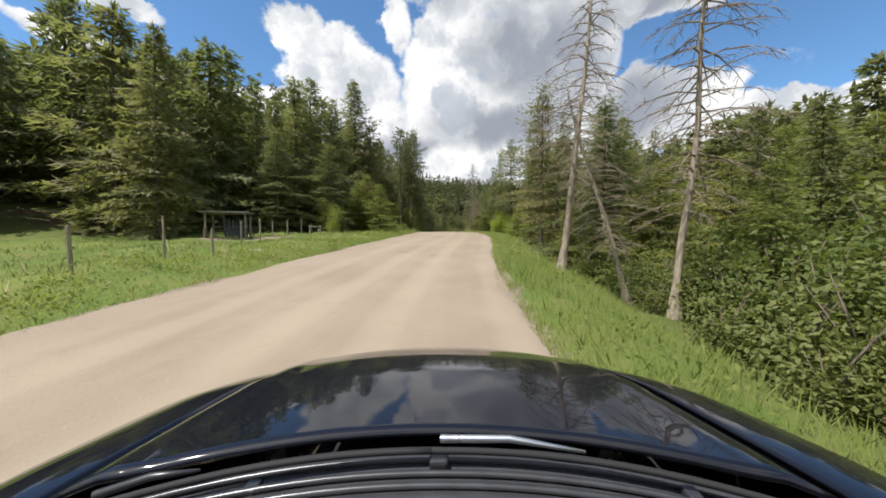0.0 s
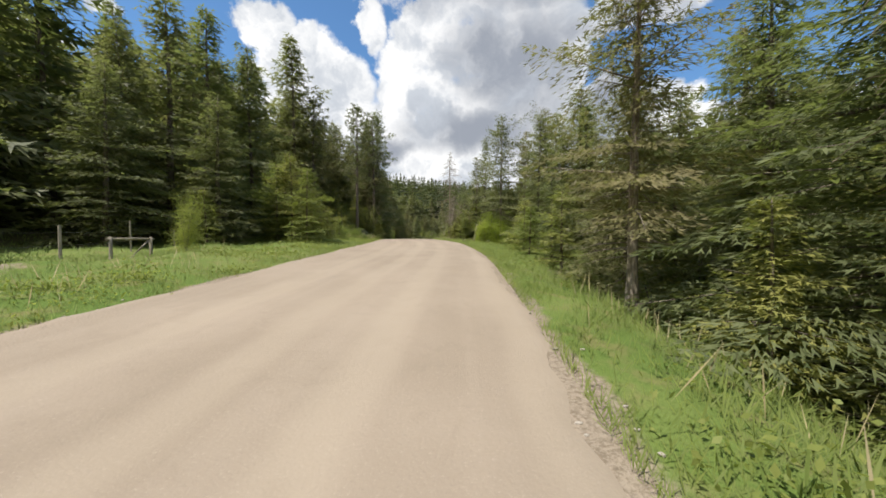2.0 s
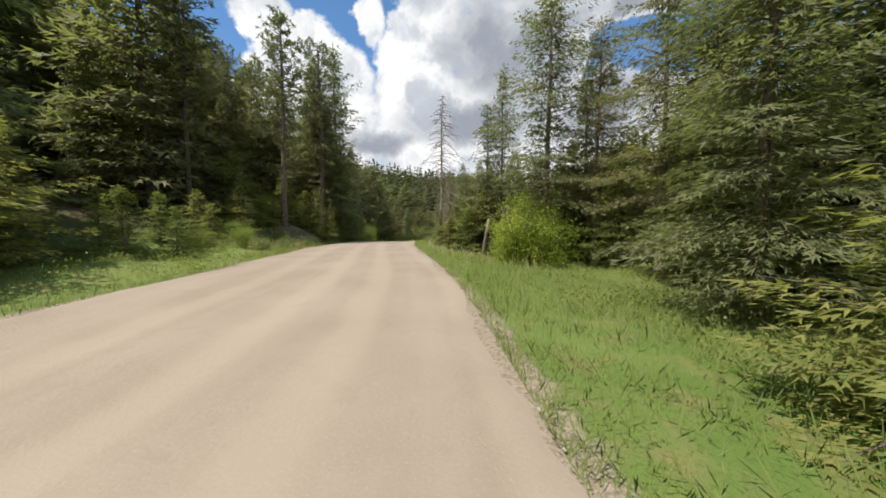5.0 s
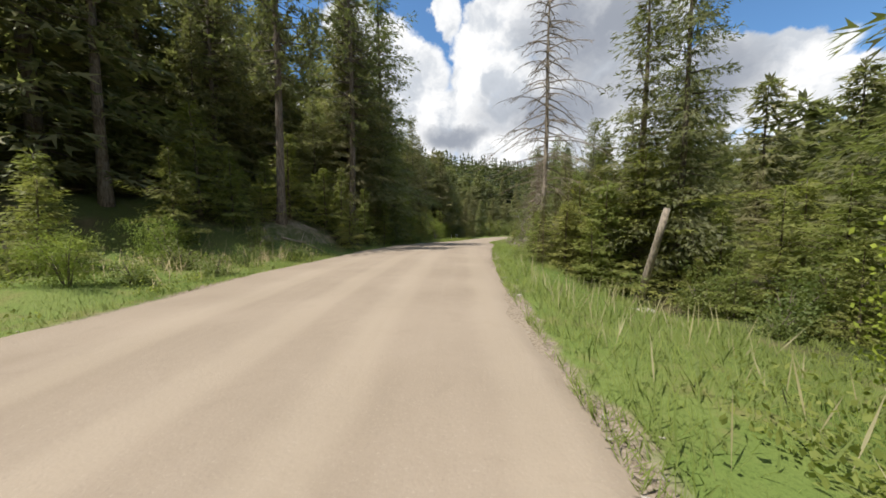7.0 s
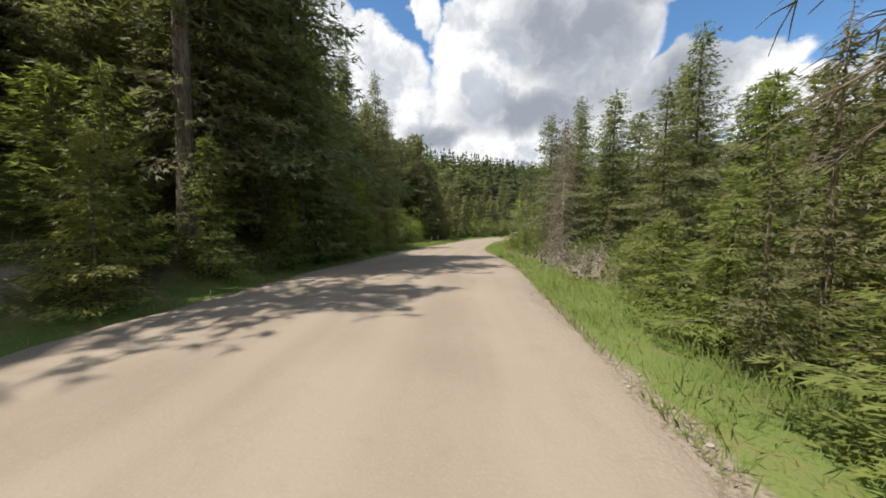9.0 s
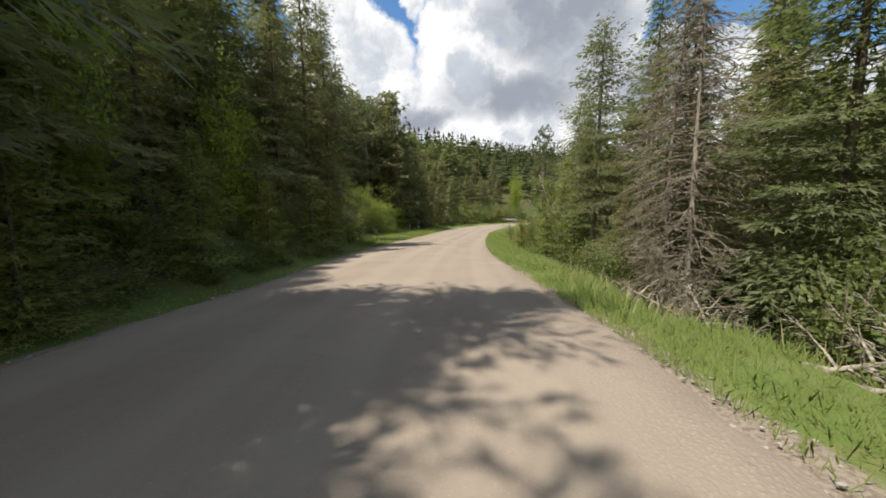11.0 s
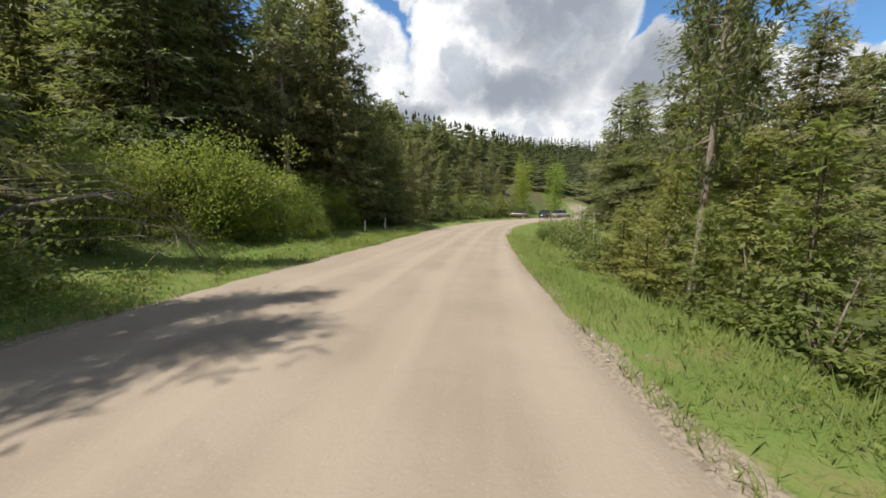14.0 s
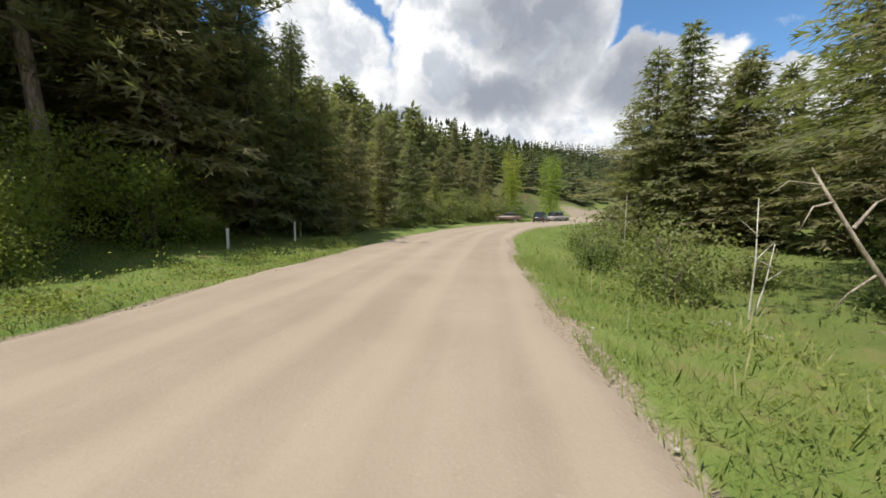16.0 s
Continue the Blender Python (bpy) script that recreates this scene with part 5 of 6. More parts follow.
leaning_stem()
place(PALEPINE, 7.75, 96.9, 10.0, "slender pine with a pale stem and tufted top", 0.62, 2.2, (0, 0), "tall pines on the bank")
gz = ground_z(8.0, 56.3)
stick("broken_stump", [(8.0, 56.3, gz - 0.3), (8.1, 55.95, gz + 0.9), (8.2, 55.6, gz + 2.0), (8.3, 55.3, gz + 3.05)], [0.16, 0.125, 0.115, 0.10], PALE, "pale bare broken tree stump leaning over the verge", "stump")
stick("dead_tree", [(8.2, 103.6, ground_z(8.2, 103.6) - 0.1), (7.7, 103.85, -0.3), (7.3, 104.05, 0.45), (6.85, 104.3, 1.4)], [0.034, 0.029, 0.023, 0.010], PALE, "bleached dead trunk leaning in the clearing", "dead tree", branches=[
    ([(7.05, 104.2, 1.0), (6.7, 104.1, 0.95), (6.45, 104.0, 0.65)], 0.018), ([(7.2, 104.1, 0.7), (7.7, 104.3, 1.0), (8.3, 104.5, 1.15)], 0.022),
    ([(7.45, 104.0, 0.2), (7.0, 103.9, 0.0), (6.8, 103.9, -0.25)], 0.016), ([(6.95, 104.25, 1.2), (6.6, 104.3, 1.25), (6.4, 104.3, 1.1)], 0.012)])


def arched_deadfall():
    """A toppled dead tree, its thin boughs bowed over to the grass."""
    r = np.random.default_rng(33)
    rows = []
    for i in range(17):
        o = r.normal(0, 1, 3) * np.array([0.35, 0.35, 0.25])
        e = np.array([-5.55 + r.uniform(-0.5, 0.35), 97.1 + r.uniform(-0.6, 0.5), 0.0])
        e[2] = ground_z(e[0], e[1]) + r.uniform(0.0, 0.35)
        top = r.uniform(0.9, 2.3)
        p = [np.array([-8.2, 94.9, 0.75 * top + 0.3]) + o, np.array([-7.0, 95.9, top]) + 0.7 * o, np.array([-6.1, 96.6, 0.68 * top]) + 0.5 * o, e]
        rows.append(([tuple(v) for v in p], r.uniform(0.010, 0.024)))
    for i in range(14):
        a = np.array([-6.4 + r.uniform(-0.9, 0.9), 96.4 + r.uniform(-0.8, 0.8), 0.0])
        a[2] = ground_z(a[0], a[1]) + r.uniform(0.1, 0.9)
        d = r.normal(0, 0.45, 3) * np.array([1, 1, 0.5])
        rows.append(([tuple(a), tuple(a + d + np.array([0, 0, 0.15])), tuple(a + 1.9 * d - np.array([0, 0, 0.1]))], 0.010))
    z = ground_z(-8.8, 94.4)
    stick("fallen_dead_tree", [(-9.0, 94.2, z - 0.1), (-8.2, 94.9, z + 1.2), (-7.2, 95.7, 1.75), (-6.3, 96.5, 1.15), (-5.7, 97.0, -0.2)], [0.07, 0.055, 0.045, 0.03, 0.012], PALE, "toppled dead tree with bleached boughs arching to the grass", "dead tree", 7, rows)


arched_deadfall()
gz = ground_z(9.9, 103.5)
stick("dead_tree", [(9.9, 103.5, gz - 0.1), (9.85, 103.5, gz + 0.9), (10.05, 103.6, gz + 1.7), (9.6, 103.7, gz + 2.5), (9.3, 103.7, gz + 3.1)], [0.055, 0.042, 0.032, 0.024, 0.010], PALE, "bleached crooked dead trunk with bare branches", "dead tree", branches=[
    ([(9.85, 103.5, gz + 0.9), (9.2, 103.6, gz + 1.25), (8.4, 103.9, gz + 1.15), (7.7, 104.2, gz + 1.1)], 0.035), ([(9.6, 103.7, gz + 2.5), (10.0, 103.6, gz + 3.0), (10.3, 103.6, gz + 3.1)], 0.03),
    ([(9.6, 103.7, gz + 2.5), (9.0, 103.9, gz + 2.45), (8.0, 104.2, gz + 2.7)], 0.025), ([(10.05, 103.6, gz + 1.7), (9.5, 103.2, gz + 1.9), (9.0, 103.0, gz + 1.5)], 0.025)])
for x, y, h, lx in ((9.5, 107.5, 2.7, 0.0), (9.8, 107.7, 1.7, 0.4), (12.7, 118.2, 3.2, 0.05)):
    gz = ground_z(x, y)
    stick("bare_sapling", [(x, y, gz - 0.05), (x + lx * 0.5, y, gz + h * 0.5), (x + lx, y + 0.1, gz + h)], [0.022, 0.016, 0.006], BIRCH, "thin bare pale sapling in the grass", "sapling", 6, [
        ([(x + lx * 0.5, y, gz + h * 0.5), (x + lx * 0.5 + 0.4, y, gz + h * 0.66)], 0.014), ([(x + lx * 0.7, y, gz + h * 0.7), (x + lx * 0.6 - 0.4, y + 0.1, gz + h * 0.84)], 0.012)], group="bare saplings in the clearing")
for x, y, ln, a in ((7.4, 15.9, 2.6, 0.4), (7.9, 15.2, 2.2, 2.0), (8.6, 61.5, 2.4, 1.0), (8.9, 79.2, 2.8, 2.2), (8.1, 76.4, 2.4, 0.6), (10.4, 100.2, 2.4, 2.7), (-6.8, 58.2, 2.0, 0.3), (-7.2, 84.2, 2.2, 1.4)):
    gz = ground_z(x, y)
    c, s_ = math.cos(a), math.sin(a)
    z1 = ground_z(x + c * ln, y + s_ * ln)
    stick("fallen_branch", [(x, y, gz + 0.03), (x + c * ln * 0.5, y + s_ * ln * 0.5, (gz + z1) / 2 + 0.16), (x + c * ln, y + s_ * ln, z1 + 0.05)], [0.05, 0.035, 0.012], PALE, "bleached fallen branch lying in the grass", "branch", 6, [
        ([(x + c * ln * 0.4, y + s_ * ln * 0.4, (gz + z1) / 2 + 0.12), (x + c * ln * 0.5 - s_ * 0.6, y + s_ * ln * 0.5 + c * 0.6, gz + 0.55)], 0.018),
        ([(x + c * ln * 0.65, y + s_ * ln * 0.65, (gz + z1) / 2 + 0.12), (x + c * ln * 0.8 + s_ * 0.6, y + s_ * ln * 0.8 - c * 0.5, gz + 0.45)], 0.014)], group="fallen branches on the verges")

# ------------------------------------------------------------ fence and shelter in the meadow


def fence_post(x, y, h, lean, rad):
    ob = thing("fence_post", "weathered wooden post of a wire fence in the meadow", "fence post", "fence posts", at=pose(x, y, ground_z(x, y) - 0.15, lean, lean * 0.7, 0))
    bm = bmesh.new()
    bmesh.ops.create_cone(bm, cap_ends=True, segments=9, radius1=rad, radius2=rad * 0.9, depth=h + 0.15, matrix=Matrix.Translation((0, 0, (h + 0.15) / 2)))
    top = [e for e in bm.edges if all(v.co.z > h for v in e.verts)]
    bmesh.ops.bevel(bm, geom=top, offset=0.015, segments=2, affect="EDGES")
    part("post", bm, POSTWOOD, ob)
    for z in (0.55, 0.95):
        st = box(-rad - 0.012, -rad + 0.006, -0.008, 0.008, z, z + 0.03)
        part("staple", st, WIRE, ob)


FENCE = [(-9.6, 5.5), (-9.4, 8.4), (-9.2, 11.0), (-9.4, 13.6), (-9.9, 16.4), (-10.5, 19.2), (-11.2, 22.0), (-11.7, 25.2), (-12.1, 28.6), (-12.6, 32.0)]
for i, (x, y) in enumerate(FENCE):
    fence_post(x, y, 1.05 + 0.16 * ((i * 7) % 3), ((i * 5) % 7 - 3) * 1.1, 0.036 + 0.014 * ((i * 3) % 2))


def fence_wires():
    for h in (0.50, 0.95):
        s = Soup()
        pts = []
        for (x0, y0), (x1, y1) in zip(FENCE, FENCE[1:]):
            for f in (0, 0.33, 0.66):
                x, y = x0 + (x1 - x0) * f, y0 + (y1 - y0) * f
                pts.append((x - 0.06, y, (ground_z(x0, y0) * (1 - f) + ground_z(x1, y1) * f) + h - 0.05 * math.sin(math.pi * f)))
        s.tube(pts, [0.004] * len(pts), 4)
        tagged(new("fence_wire", s.mesh("fence_wire", WIRE)), "rusty wire strung between fence posts", "wire", "fence wires")


fence_wires()


def shelter():
    """Open pole shelter with a thin flat roof and leaning boards at the back."""
    x, y = -13.8, 21.6
    z = ground_z(x, y)
    ob = thing("pole_shelter", "small open pole shelter with thin roof and dark boards", "shelter", at=pose(x, y, z, 0, 0, 20) @ Matrix.Scale(0.8, 4))
    for px, py in ((-1.4, -0.9), (1.3, -0.9), (-1.4, 1.1), (1.3, 1.1)):
        s = Soup()
        s.tube([(px, py, -0.2), (px + 0.02, py, 1.0), (px, py, 2.02)], [0.085, 0.075, 0.07], 8)
        part("post", s.mesh("post", POSTWOOD, True), None, ob)
        if py < 0:
            bm = bmesh.new()
            bmesh.ops.create_cone(bm, cap_ends=True, segments=8, radius1=0.16, radius2=0.13, depth=0.75, matrix=Matrix.Translation((px, py, 0.37)))
            bmesh.ops.bevel(bm, geom=bm.edges[:], offset=0.02, segments=1, affect="EDGES")
            part("footing", bm, BARK, ob, "dark stump-like footing round the post")
    part("roof", box(-1.75, 1.65, -1.25, 1.35, 2.02, 2.07, 0.012), TIN, ob)
    for py in (-0.9, 1.1):
        part("beam", box(-1.65, 1.55, py - 0.05, py + 0.05, 1.93, 2.017, 0.01), POSTWOOD, ob)
    for i in range(7):
        bm = box(-0.55 + i * 0.24, -0.34 + i * 0.24, 0.95, 0.98, 0.02, 1.75 - 0.12 * (i % 3), 0.006)
        bmesh.ops.rotate(bm, verts=bm.verts, cent=(-0.45 + i * 0.24, 0.95, 0), matrix=Matrix.Rotation(0.05 * ((i * 5) % 4 - 1.5), 3, "Y"))
        part("board", bm, SHEET, ob)
    part("rail", box(-1.4, 1.3, 1.05, 1.12, 0.85, 0.95, 0.01), POSTWOOD, ob)


shelter()


def stone_slab(x, y, w):
    bm = bmesh.new()
    bmesh.ops.create_icosphere(bm, subdivisions=2, radius=1)
    for v in bm.verts:
        k = 1 + 0.18 * noise.noise(v.co * 1.7 + Vector((x, y, 0)))
        v.co = Vector((v.co.x * w * k, v.co.y * w * 0.6 * k, v.co.z * w * 0.28 * k))
    me = bpy.data.meshes.new("boulder")
    bm.to_mesh(me)
    bm.free()
    me.materials.append(STONE)
    ob = new("boulder", me)
    ob.location = (x, y, ground_z(x, y) + w * 0.08)
    tagged(ob, "flat pale boulder lying in the grass", "boulder", "boulders in the grass")


for x, y, w in ((-8.3, 14.8, 0.28), (8.0, 106.6, 0.34), (8.6, 106.3, 0.2), (6.6, 52.6, 0.3), (-5.7, 66.0, 0.2), (-5.4, 70.5, 0.16)):
    stone_slab(x, y, w)


def marker_post(x, y, h):
    ob = thing("marker_post", "short white marker post at the forest edge", "marker post", "marker posts", at=pose(x, y, ground_z(x, y) - 0.1, 0, 2, 10))
    part("post", box(-0.045, 0.045, -0.03, 0.03, 0, h, 0.008), PLATE, ob)
    part("cap", box(-0.05, 0.05, -0.035, 0.035, h + 0.001, h + 0.03, 0.006), POSTWOOD, ob)


for x, y, h in ((-4.7, 117.6, 1.0), (-5.4, 113.2, 0.9), (-5.2, 119.6, 0.8)):
    marker_post(x, y, h)
for x, y, h in ((-8.6, 50.3, 1.0), (-8.2, 53.8, 1.05), (-8.0, 47.4, 0.95), (-7.6, 44.6, 1.0), (-6.9, 57.2, 0.8)):
    ob = thing("stake", "thin grey wooden stake on the forest edge", "stake", "stakes along the forest edge", at=pose(x, y, ground_z(x, y) - 0.1, 2, -2, 30))
    part("stake", box(-0.03, 0.03, -0.03, 0.03, 0, h + 0.1, 0.006), POSTWOOD, ob)

# ------------------------------------------------------------ vehicles


def sheet(fn, nu, nv, thick=0.0):
    """A curved panel: fn(u, v) for u, v from 0 to 1, given a thickness."""
    bm = bmesh.new()
    g = [[bm.verts.new(fn(i / nu, j / nv)) for j in range(nv + 1)] for i in range(nu + 1)]
    for i in range(nu):
        for j in range(nv):
            bm.faces.new((g[i][j], g[i + 1][j], g[i + 1][j + 1], g[i][j + 1]))
    bmesh.ops.recalc_face_normals(bm, faces=bm.faces)
    if thick:
        bmesh.ops.solidify(bm, geom=bm.faces[:], thickness=thick)
    for f in bm.faces:
        f.smooth = True
    return bm


def loft(rows):
    """A closed body through cross-sections of equal count."""
    bm = bmesh.new()
    g = [[bm.verts.new(p) for p in row] for row in rows]
    k = len(rows[0])
    for a, b in zip(g, g[1:]):
        for j in range(k):
            bm.faces.new((a[j], a[(j + 1) % k], b[(j + 1) % k], b[j]))
    bm.faces.new(g[0][::-1]), bm.faces.new(g[-1])
    bmesh.ops.recalc_face_normals(bm, faces=bm.faces)
    for f in bm.faces:
        f.smooth = True
    return bm


def wheel(ob, x, y, r=0.33, w=0.21):
    def ring(prof, seg=28):
        bm = bmesh.new()
        g = [[bm.verts.new((x + a, y + b * math.cos(t), r + b * math.sin(t))) for a, b in prof] for t in (2 * math.pi * i / seg for i in range(seg))]
        for i in range(seg):
            for j in range(len(prof) - 1):
                bm.faces.new((g[i][j], g[i][j + 1], g[(i + 1) % seg][j + 1], g[(i + 1) % seg][j]))
        bmesh.ops.recalc_face_normals(bm, faces=bm.faces)
        return bm
    h = w / 2
    wh = part("wheel", ring([(-h * 0.7, 0.02), (-h * 0.7, r * 0.30), (h * 0.7, r * 0.30), (h * 0.7, 0.02)]), TRIM, ob)
    part("tyre", ring([(-h, r * 0.63), (-h, r * 0.9), (-h * 0.8, r), (h * 0.8, r), (h, r * 0.9), (h, r * 0.63), (-h, r * 0.63)]), RUBBER, wh)
    part("rim", ring([(-h * 0.9, r * 0.32), (-h * 0.6, r * 0.5), (-h * 0.9, r * 0.62), (h * 0.9, r * 0.62), (h * 0.6, r * 0.5), (h * 0.9, r * 0.32), (-h * 0.9, r * 0.32)]), SILVER, wh)


HY = [0.50, 0.68, 0.85, 1.0, 1.15, 1.3, 1.5, 1.7, 1.85, 1.95]
HZ = [1.020, 1.012, 1.005, 0.995, 0.972, 0.938, 0.868, 0.745, 0.60, 0.50]
HK = [0.045, 0.055, 0.075, 0.09, 0.115, 0.15, 0.20, 0.25, 0.27, 0.28]


def shell(x, y):
    """Height of the bonnet and wings at x across, y ahead."""
    return float(np.interp(y, HY, HZ)) - float(np.interp(y, HY, HK)) * (abs(x) / 0.8) ** 2.4


COWLGREY = mat_plain("grey_plastic", (0.045, 0.045, 0.048), 0.30, vary=0.45, scale=20)


def black_car():
    """The car that carries the camera, where it stands at the start."""
    ob = thing("black_car", "glossy black car on the gravel road", "car", at=pose(0.0, 0.0, 0.0, 2.2, 0, 0))
    half = lambda y: float(np.interp(y, [-2.7, -2.4, -1, 0.4, 0.9, 1.4, 1.75, 1.95], [0.70, 0.82, 0.88, 0.88, 0.875, 0.84, 0.74, 0.60]))
    seam = lambda y: float(np.interp(y, [0.55, 0.92, 1.26, 1.6, 1.85], [0.665, 0.61, 0.56, 0.52, 0.46]))

    def hood(u, v):
        y = 0.56 + 0.13 * (1 - (2 * v - 1) ** 2) * (1 - u) + u * 1.27
        x = (2 * v - 1) * (seam(y) - 0.006)
        edge = max(0.0, abs(2 * v - 1) - 0.9) / 0.1
        return (x, y, shell(x, y) + 0.012 - 0.010 * edge ** 2 + 0.006 * math.exp(-((abs(x) - seam(y) + 0.07) / 0.03) ** 2))
    part("bonnet", sheet(hood, 36, 40, 0.012), PAINT, ob)
    for s in (-1, 1):
        def wing(u, v):
            y = 0.42 + u * 1.5
            a, b = seam(y) + 0.004, half(y)
            if v < 0.6:
                x = a + (b - 0.05 - a) * v / 0.6
                return (s * x, y, shell(x, y) + 0.010 * math.sin(math.pi * v / 0.6))
            t = (v - 0.6) / 0.4
            x = b - 0.05 + 0.05 * math.sin(t * math.pi / 2)
            return (s * x, y, shell(b - 0.05, y) - 0.42 * t ** 1.6)
        part("wing", sheet(wing, 28, 22, -0.01 * s), PAINT, ob)
        def lamp(u, v):
            y = 1.52 + 0.34 * v
            x = 0.50 + 0.28 * u * (1 - 0.25 * v)
            return (s * x, y, shell(x, y) - 0.03 + 0.035 * math.sin(math.pi * u) * math.sin(math.pi * v))
        part("headlight", sheet(lamp, 8, 8, 0.01), LAMPGLASS, ob)
    # lower body, closed
    rows = []
    for y in (-2.72, -2.6, -2.2, -1.5, -0.8, 0.0, 0.45):
        w, belt = half(y), (0.96 if y > -2.3 else 0.93 - 0.5 * max(0, -2.3 - y) * 0.3)
        rows.append([(-w * 0.9, y, 0.24), (-w, y, 0.42), (-w, y, 0.72), (-w + 0.05, y, belt), (w - 0.05, y, belt), (w, y, 0.72), (w, y, 0.42), (w * 0.9, y, 0.24)])
    part("body", loft(rows), PAINT, ob)
    rows = []
    for y in (1.70, 1.86, 1.97, 2.02):
        w = half(min(y, 1.95)) + 0.04
        top = 0.56 - 0.5 * max(0, y - 1.86)
        rows.append([(-w * 0.92, y, 0.22), (-w, y, 0.4), (-w * 0.96, y, top), (w * 0.96, y, top), (w, y, 0.4), (w * 0.92, y, 0.22)])
    part("bumper", loft(rows), PAINT, ob)
    part("engine_bay", box(-0.5, 0.5, 0.46, 1.69, 0.24, 0.55, 0.02), TRIM, ob)

    def cowl(u, v):
        x = (2 * v - 1) * 0.70
        front = 0.675 - 0.13 * (2 * v - 1) ** 2
        y = front - 0.125 * u
        return (x, y, 1.002 - 0.05 * abs(2 * v - 1) ** 2.4 - 0.012 * math.sin(math.pi * u))
    cw = part("cowl", sheet(cowl, 10, 40, 0.01), COWLGREY, ob, "dark grey plastic cowl below the windscreen")
    for k in (0.25, 0.5, 0.75):
        g = Soup()
        vs = [0.06 + 0.88 * i / 24 for i in range(25)]
        g.tube([tuple(Vector(cowl(k, v)) + Vector((0, 0, 0.006))) for v in vs], [0.006] * 25, 5)
        part("grille_slat", g.mesh("grille_slat", COWLGREY, True), None, cw)

    def screen(u, v):
        wide = 0.70 - 0.10 * u
        x = (2 * v - 1) * wide
        bow = 0.13 * (2 * v - 1) ** 2
        return (x, 0.56 - bow - 0.68 * u, 0.975 + 0.40 * u - 0.045 * abs(2 * v - 1) ** 2.4 + 0.02 * math.sin(math.pi * u))
    part("windscreen", sheet(screen, 16, 24, 0.006), GLASS, ob)

    def roof(u, v):
        y = -0.13 - 1.65 * u
        x = (2 * v - 1) * (0.60 + 0.02 * math.sin(math.pi * u))
        return (x, y, 1.375 + 0.02 * math.sin(math.pi * u) - 0.06 * u * u - 0.05 * abs(2 * v - 1) ** 2.5)
    part("roof", sheet(roof, 16, 16, 0.02), PAINT, ob)

    def back(u, v):
        wide = 0.60 + 0.1 * u
        x = (2 * v - 1) * wide
        return (x, -1.79 - 0.5 * u, 1.31 - 0.36 * u - 0.05 * abs(2 * v - 1) ** 2.5)
    part("rear_window", sheet(back, 8, 12, 0.006), GLASS, ob)
    for s in (-1, 1):
        def side(u, v):
            y = 0.36 - 2.5 * u
            top = float(np.interp(y, [-2.2, -1.79, -0.13, 0.36], [0.97, 1.25, 1.315, 0.97]))
            return (s * (0.835 - 0.225 * v * (top - 0.97) / 0.345), y, 0.962 + (top - 0.962) * v)
        part("side_window", sheet(side, 14, 4, 0.006), GLASS, ob)
        def tail(u, v):
            return (s * (0.45 + 0.27 * u), -2.725 + 0.06 * u * u, 0.62 + 0.16 * v)
        part("tail_light", sheet(tail, 4, 3, 0.01), REDGLASS, ob)
        mirror = box(s * 0.88 - 0.07, s * 0.88 + 0.07, 0.10, 0.20, 0.98, 1.10, 0.03)
        part("mirror", mirror, PAINT, ob)
        for y in (1.28, -1.55):
            wheel(ob, s * 0.80, y)
    # wipers: a bright pivot arm and a long dark blade each
    for x0, x1, xa, xb in ((-0.005, 0.26, -0.02, 0.66), (-0.58, -0.42, -0.62, -0.02)):
        base = lambda x, dy, dz: (x, 0.668 - 0.30 * x * x + dy, 1.012 - 0.11 * abs(x) ** 2.4 + dz)
        w = Soup()
        xs = [xa + (xb - xa) * i / 14 for i in range(15)]
        w.tube([base(x, -0.035, 0.012) for x in xs], [0.006] * 15, 6)
        wp = part("wiper", w.mesh("wiper", RUBBER, True), None, ob)
        a = Soup()
        a.tube([base(x0, 0.005, 0.008), base((x0 + x1) / 2, -0.004, 0.018), base(x1, -0.02, 0.018)], [0.008, 0.007, 0.003], 6)
        part("wiper_arm", a.mesh("wiper_arm", SILVER if x1 > 0 else TRIM, True), None, wp)
        part("pivot", box(x0 - 0.02, x0 + 0.015, 0.62 - 0.3 * x0 * x0, 0.655 - 0.3 * x0 * x0, 0.985 - 0.1 * abs(x0) ** 2.4, 1.012 - 0.1 * abs(x0) ** 2.4, 0.006), TRIM, wp)
    for x in (-0.33, 0.42):
        part("washer_jet", box(x - 0.012, x + 0.012, 0.60 - 0.2 * x * x, 0.63 - 0.2 * x * x, 0.972, 0.992, 0.004), TRIM, ob)


black_car()


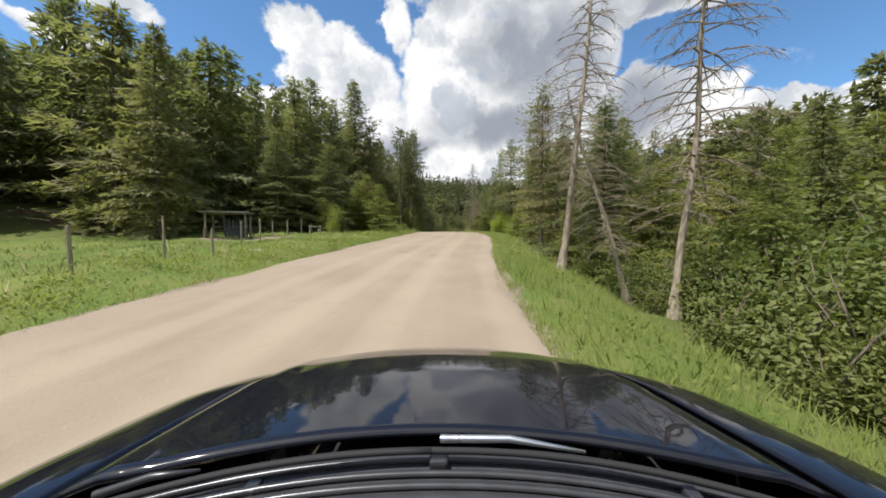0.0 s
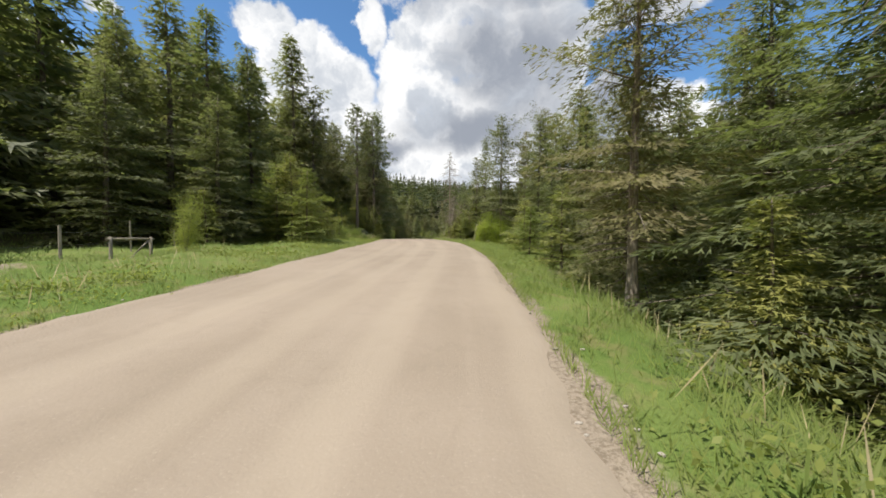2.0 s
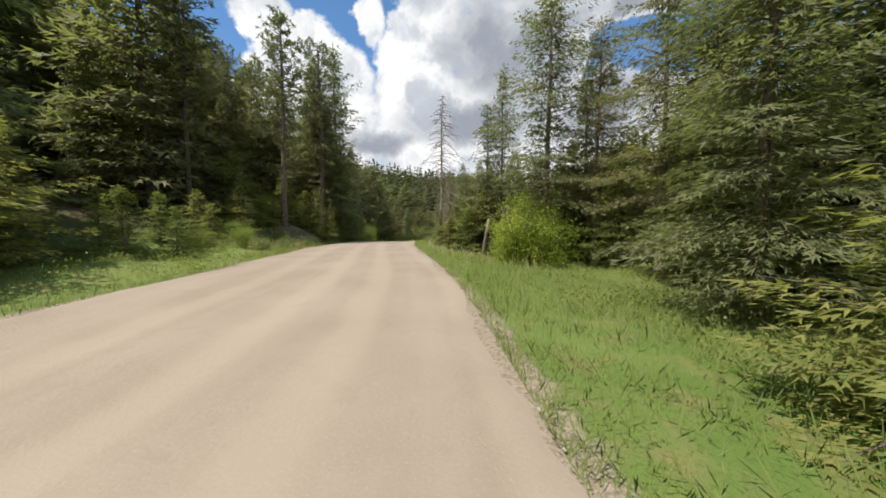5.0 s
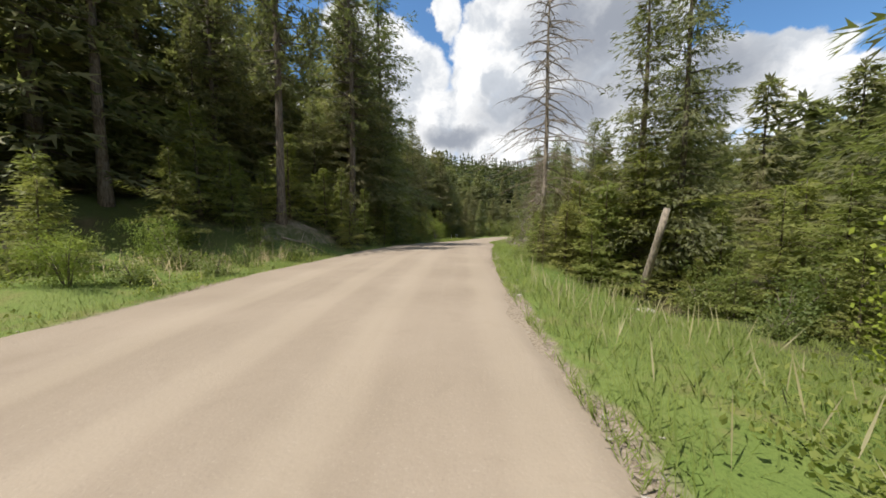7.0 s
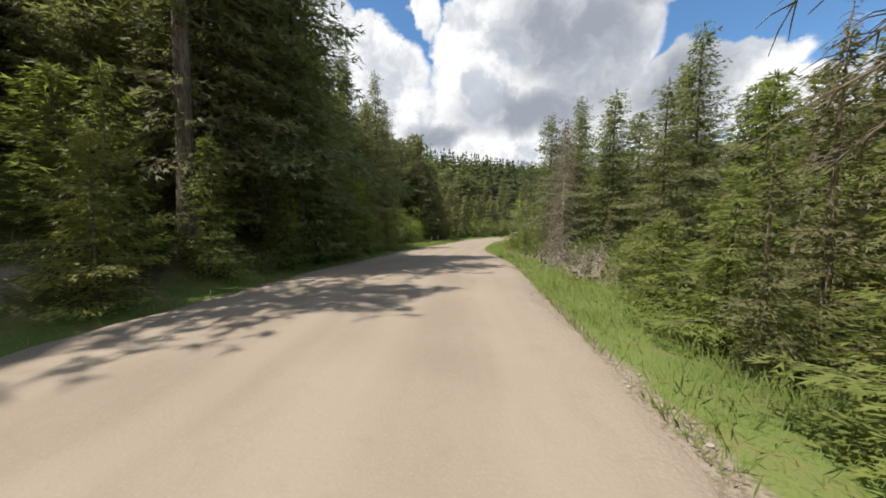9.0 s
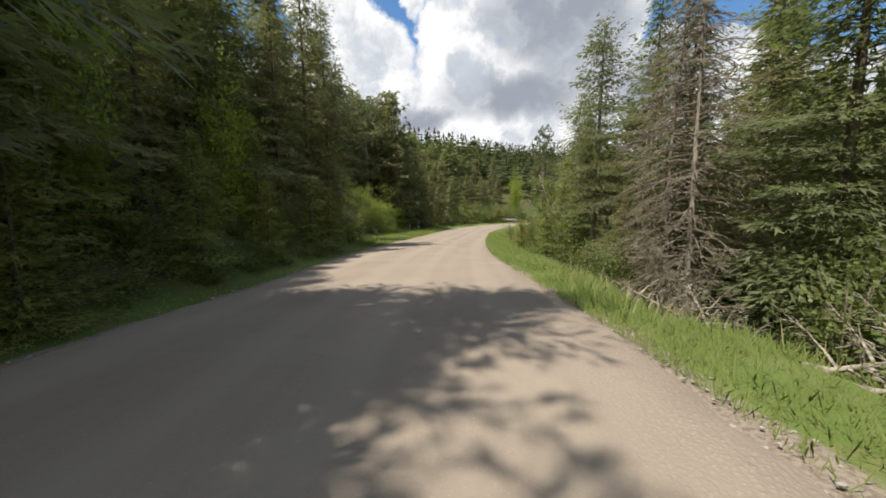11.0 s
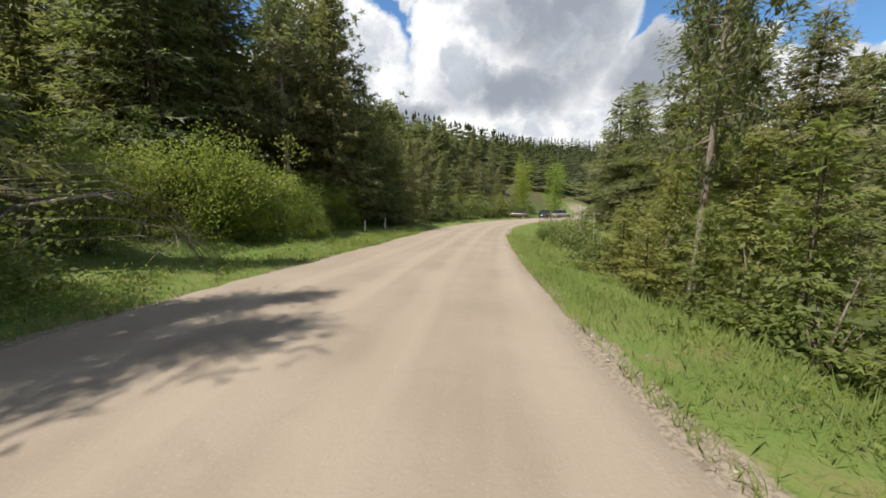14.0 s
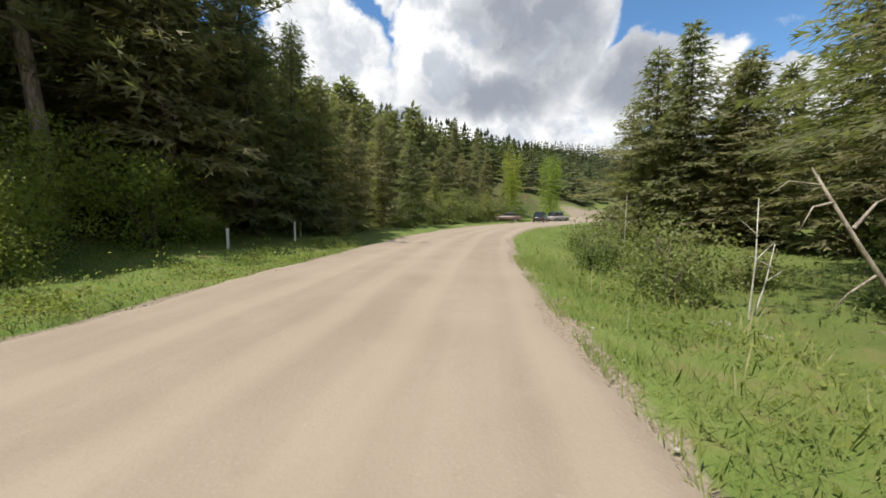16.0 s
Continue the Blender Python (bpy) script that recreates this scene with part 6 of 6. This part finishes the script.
def parked_car(x, y, turn, paint, label, tall):
    ob = thing("parked_car", label, "car", "parked vehicles at the bend", at=pose(x, y, ground_z(x, y) + 0.10, 0, 0, turn))
    rows = []
    for yy, w, z in ((-2.2, 0.72, 0.78), (-2.05, 0.86, 0.92), (-1.0, 0.9, 0.95), (0.6, 0.9, 0.95), (0.8, 0.9, 0.93), (1.9, 0.84, 0.82), (2.15, 0.68, 0.66)):
        rows.append([(-w * 0.9, yy, 0.25), (-w, yy, 0.45), (-w, yy, 0.72), (-w + 0.06, yy, z), (w - 0.06, yy, z), (w, yy, 0.72), (w, yy, 0.45), (w * 0.9, yy, 0.25)])
    part("body", loft(rows), paint, ob)
    top = 1.72 if tall else 1.45
    rows = []
    for yy, w, z in ((-2.0 if tall else -1.7, 0.76, 0.96), (-1.7 if tall else -1.1, 0.66, top - 0.05), (-0.2, 0.66, top), (0.25, 0.64, top - 0.06), (0.95, 0.76, 0.96)):
        rows.append([(-0.80, yy, 0.94), (-w, yy, z), (w, yy, z), (0.80, yy, 0.94)])
    part("cabin_glass", loft(rows), GLASS, ob)
    part("roof", box(-0.62, 0.62, -1.62 if tall else -1.0, 0.15, top - 0.005, top + 0.03, 0.012), paint, ob)
    for s in (-1, 1):
        part("pillar", box(s * 0.70 - 0.03, s * 0.70 + 0.03, -0.45, -0.35, 0.95, top - 0.02, 0.008), paint, ob)
        part("tail_light", box(s * 0.68 - 0.1, s * 0.68 + 0.1, -2.23, -2.15, 0.66, 0.80, 0.01), REDGLASS, ob)
        part("headlight", box(s * 0.58 - 0.12, s * 0.58 + 0.12, 2.06, 2.16, 0.55, 0.66, 0.01), LAMPGLASS, ob)
        for yy in (1.35, -1.4):
            wheel(ob, s * 0.80, yy)


GREENPAINT = mat_plain("dark_green_paint", (0.018, 0.024, 0.020), 0.25, coat=0.8)
TANPAINT = mat_plain("tan_paint", (0.15, 0.10, 0.07), 0.35, coat=0.4)
WHITEPAINT = mat_plain("white_paint", (0.30, 0.29, 0.26), 0.35, coat=0.4)
parked_car(20.6, 157.6, -30, GREENPAINT, "dark parked off-road car at the roadside", True)
parked_car(25.2, 161.8, -62, WHITEPAINT, "pale parked estate car behind a dark one", True)
parked_car(14.4, 155.6, 70, TANPAINT, "low brown parked car across the road", False)


def fence_brace():
    """A low braced frame of weathered poles at the meadow's edge."""
    a, b = Vector((-10.05, 25.2, ground_z(-10.05, 25.2))), Vector((-9.76, 26.6, ground_z(-9.76, 26.6)))
    ob = thing("fence_brace", "weathered wooden fence brace in the meadow grass", "fence", at=Matrix.Translation(a))
    d = b - a
    for name, p, q, r in (("post", (0, 0, -0.1), (0.02, 0, 0.84), 0.055), ("post", d + Vector((0, 0, -0.1)), d + Vector((0, 0.02, 0.86)), 0.055), ("rail", (-0.02, -0.12, 0.76), d + Vector((0.02, 0.14, 0.78)), 0.045), ("brace", d * 0.45 + Vector((0, 0, 0.02)), d * 0.95 + Vector((0, 0, 0.72)), 0.035)):
        s = Soup()
        m = (Vector(p) + Vector(q)) / 2 + Vector((0.012, 0, 0.01))
        s.tube([p, m, q], [r, r * 0.95, r * 0.88], 8)
        part(name, s.mesh(name, POSTWOOD, True), None, ob)


fence_brace()
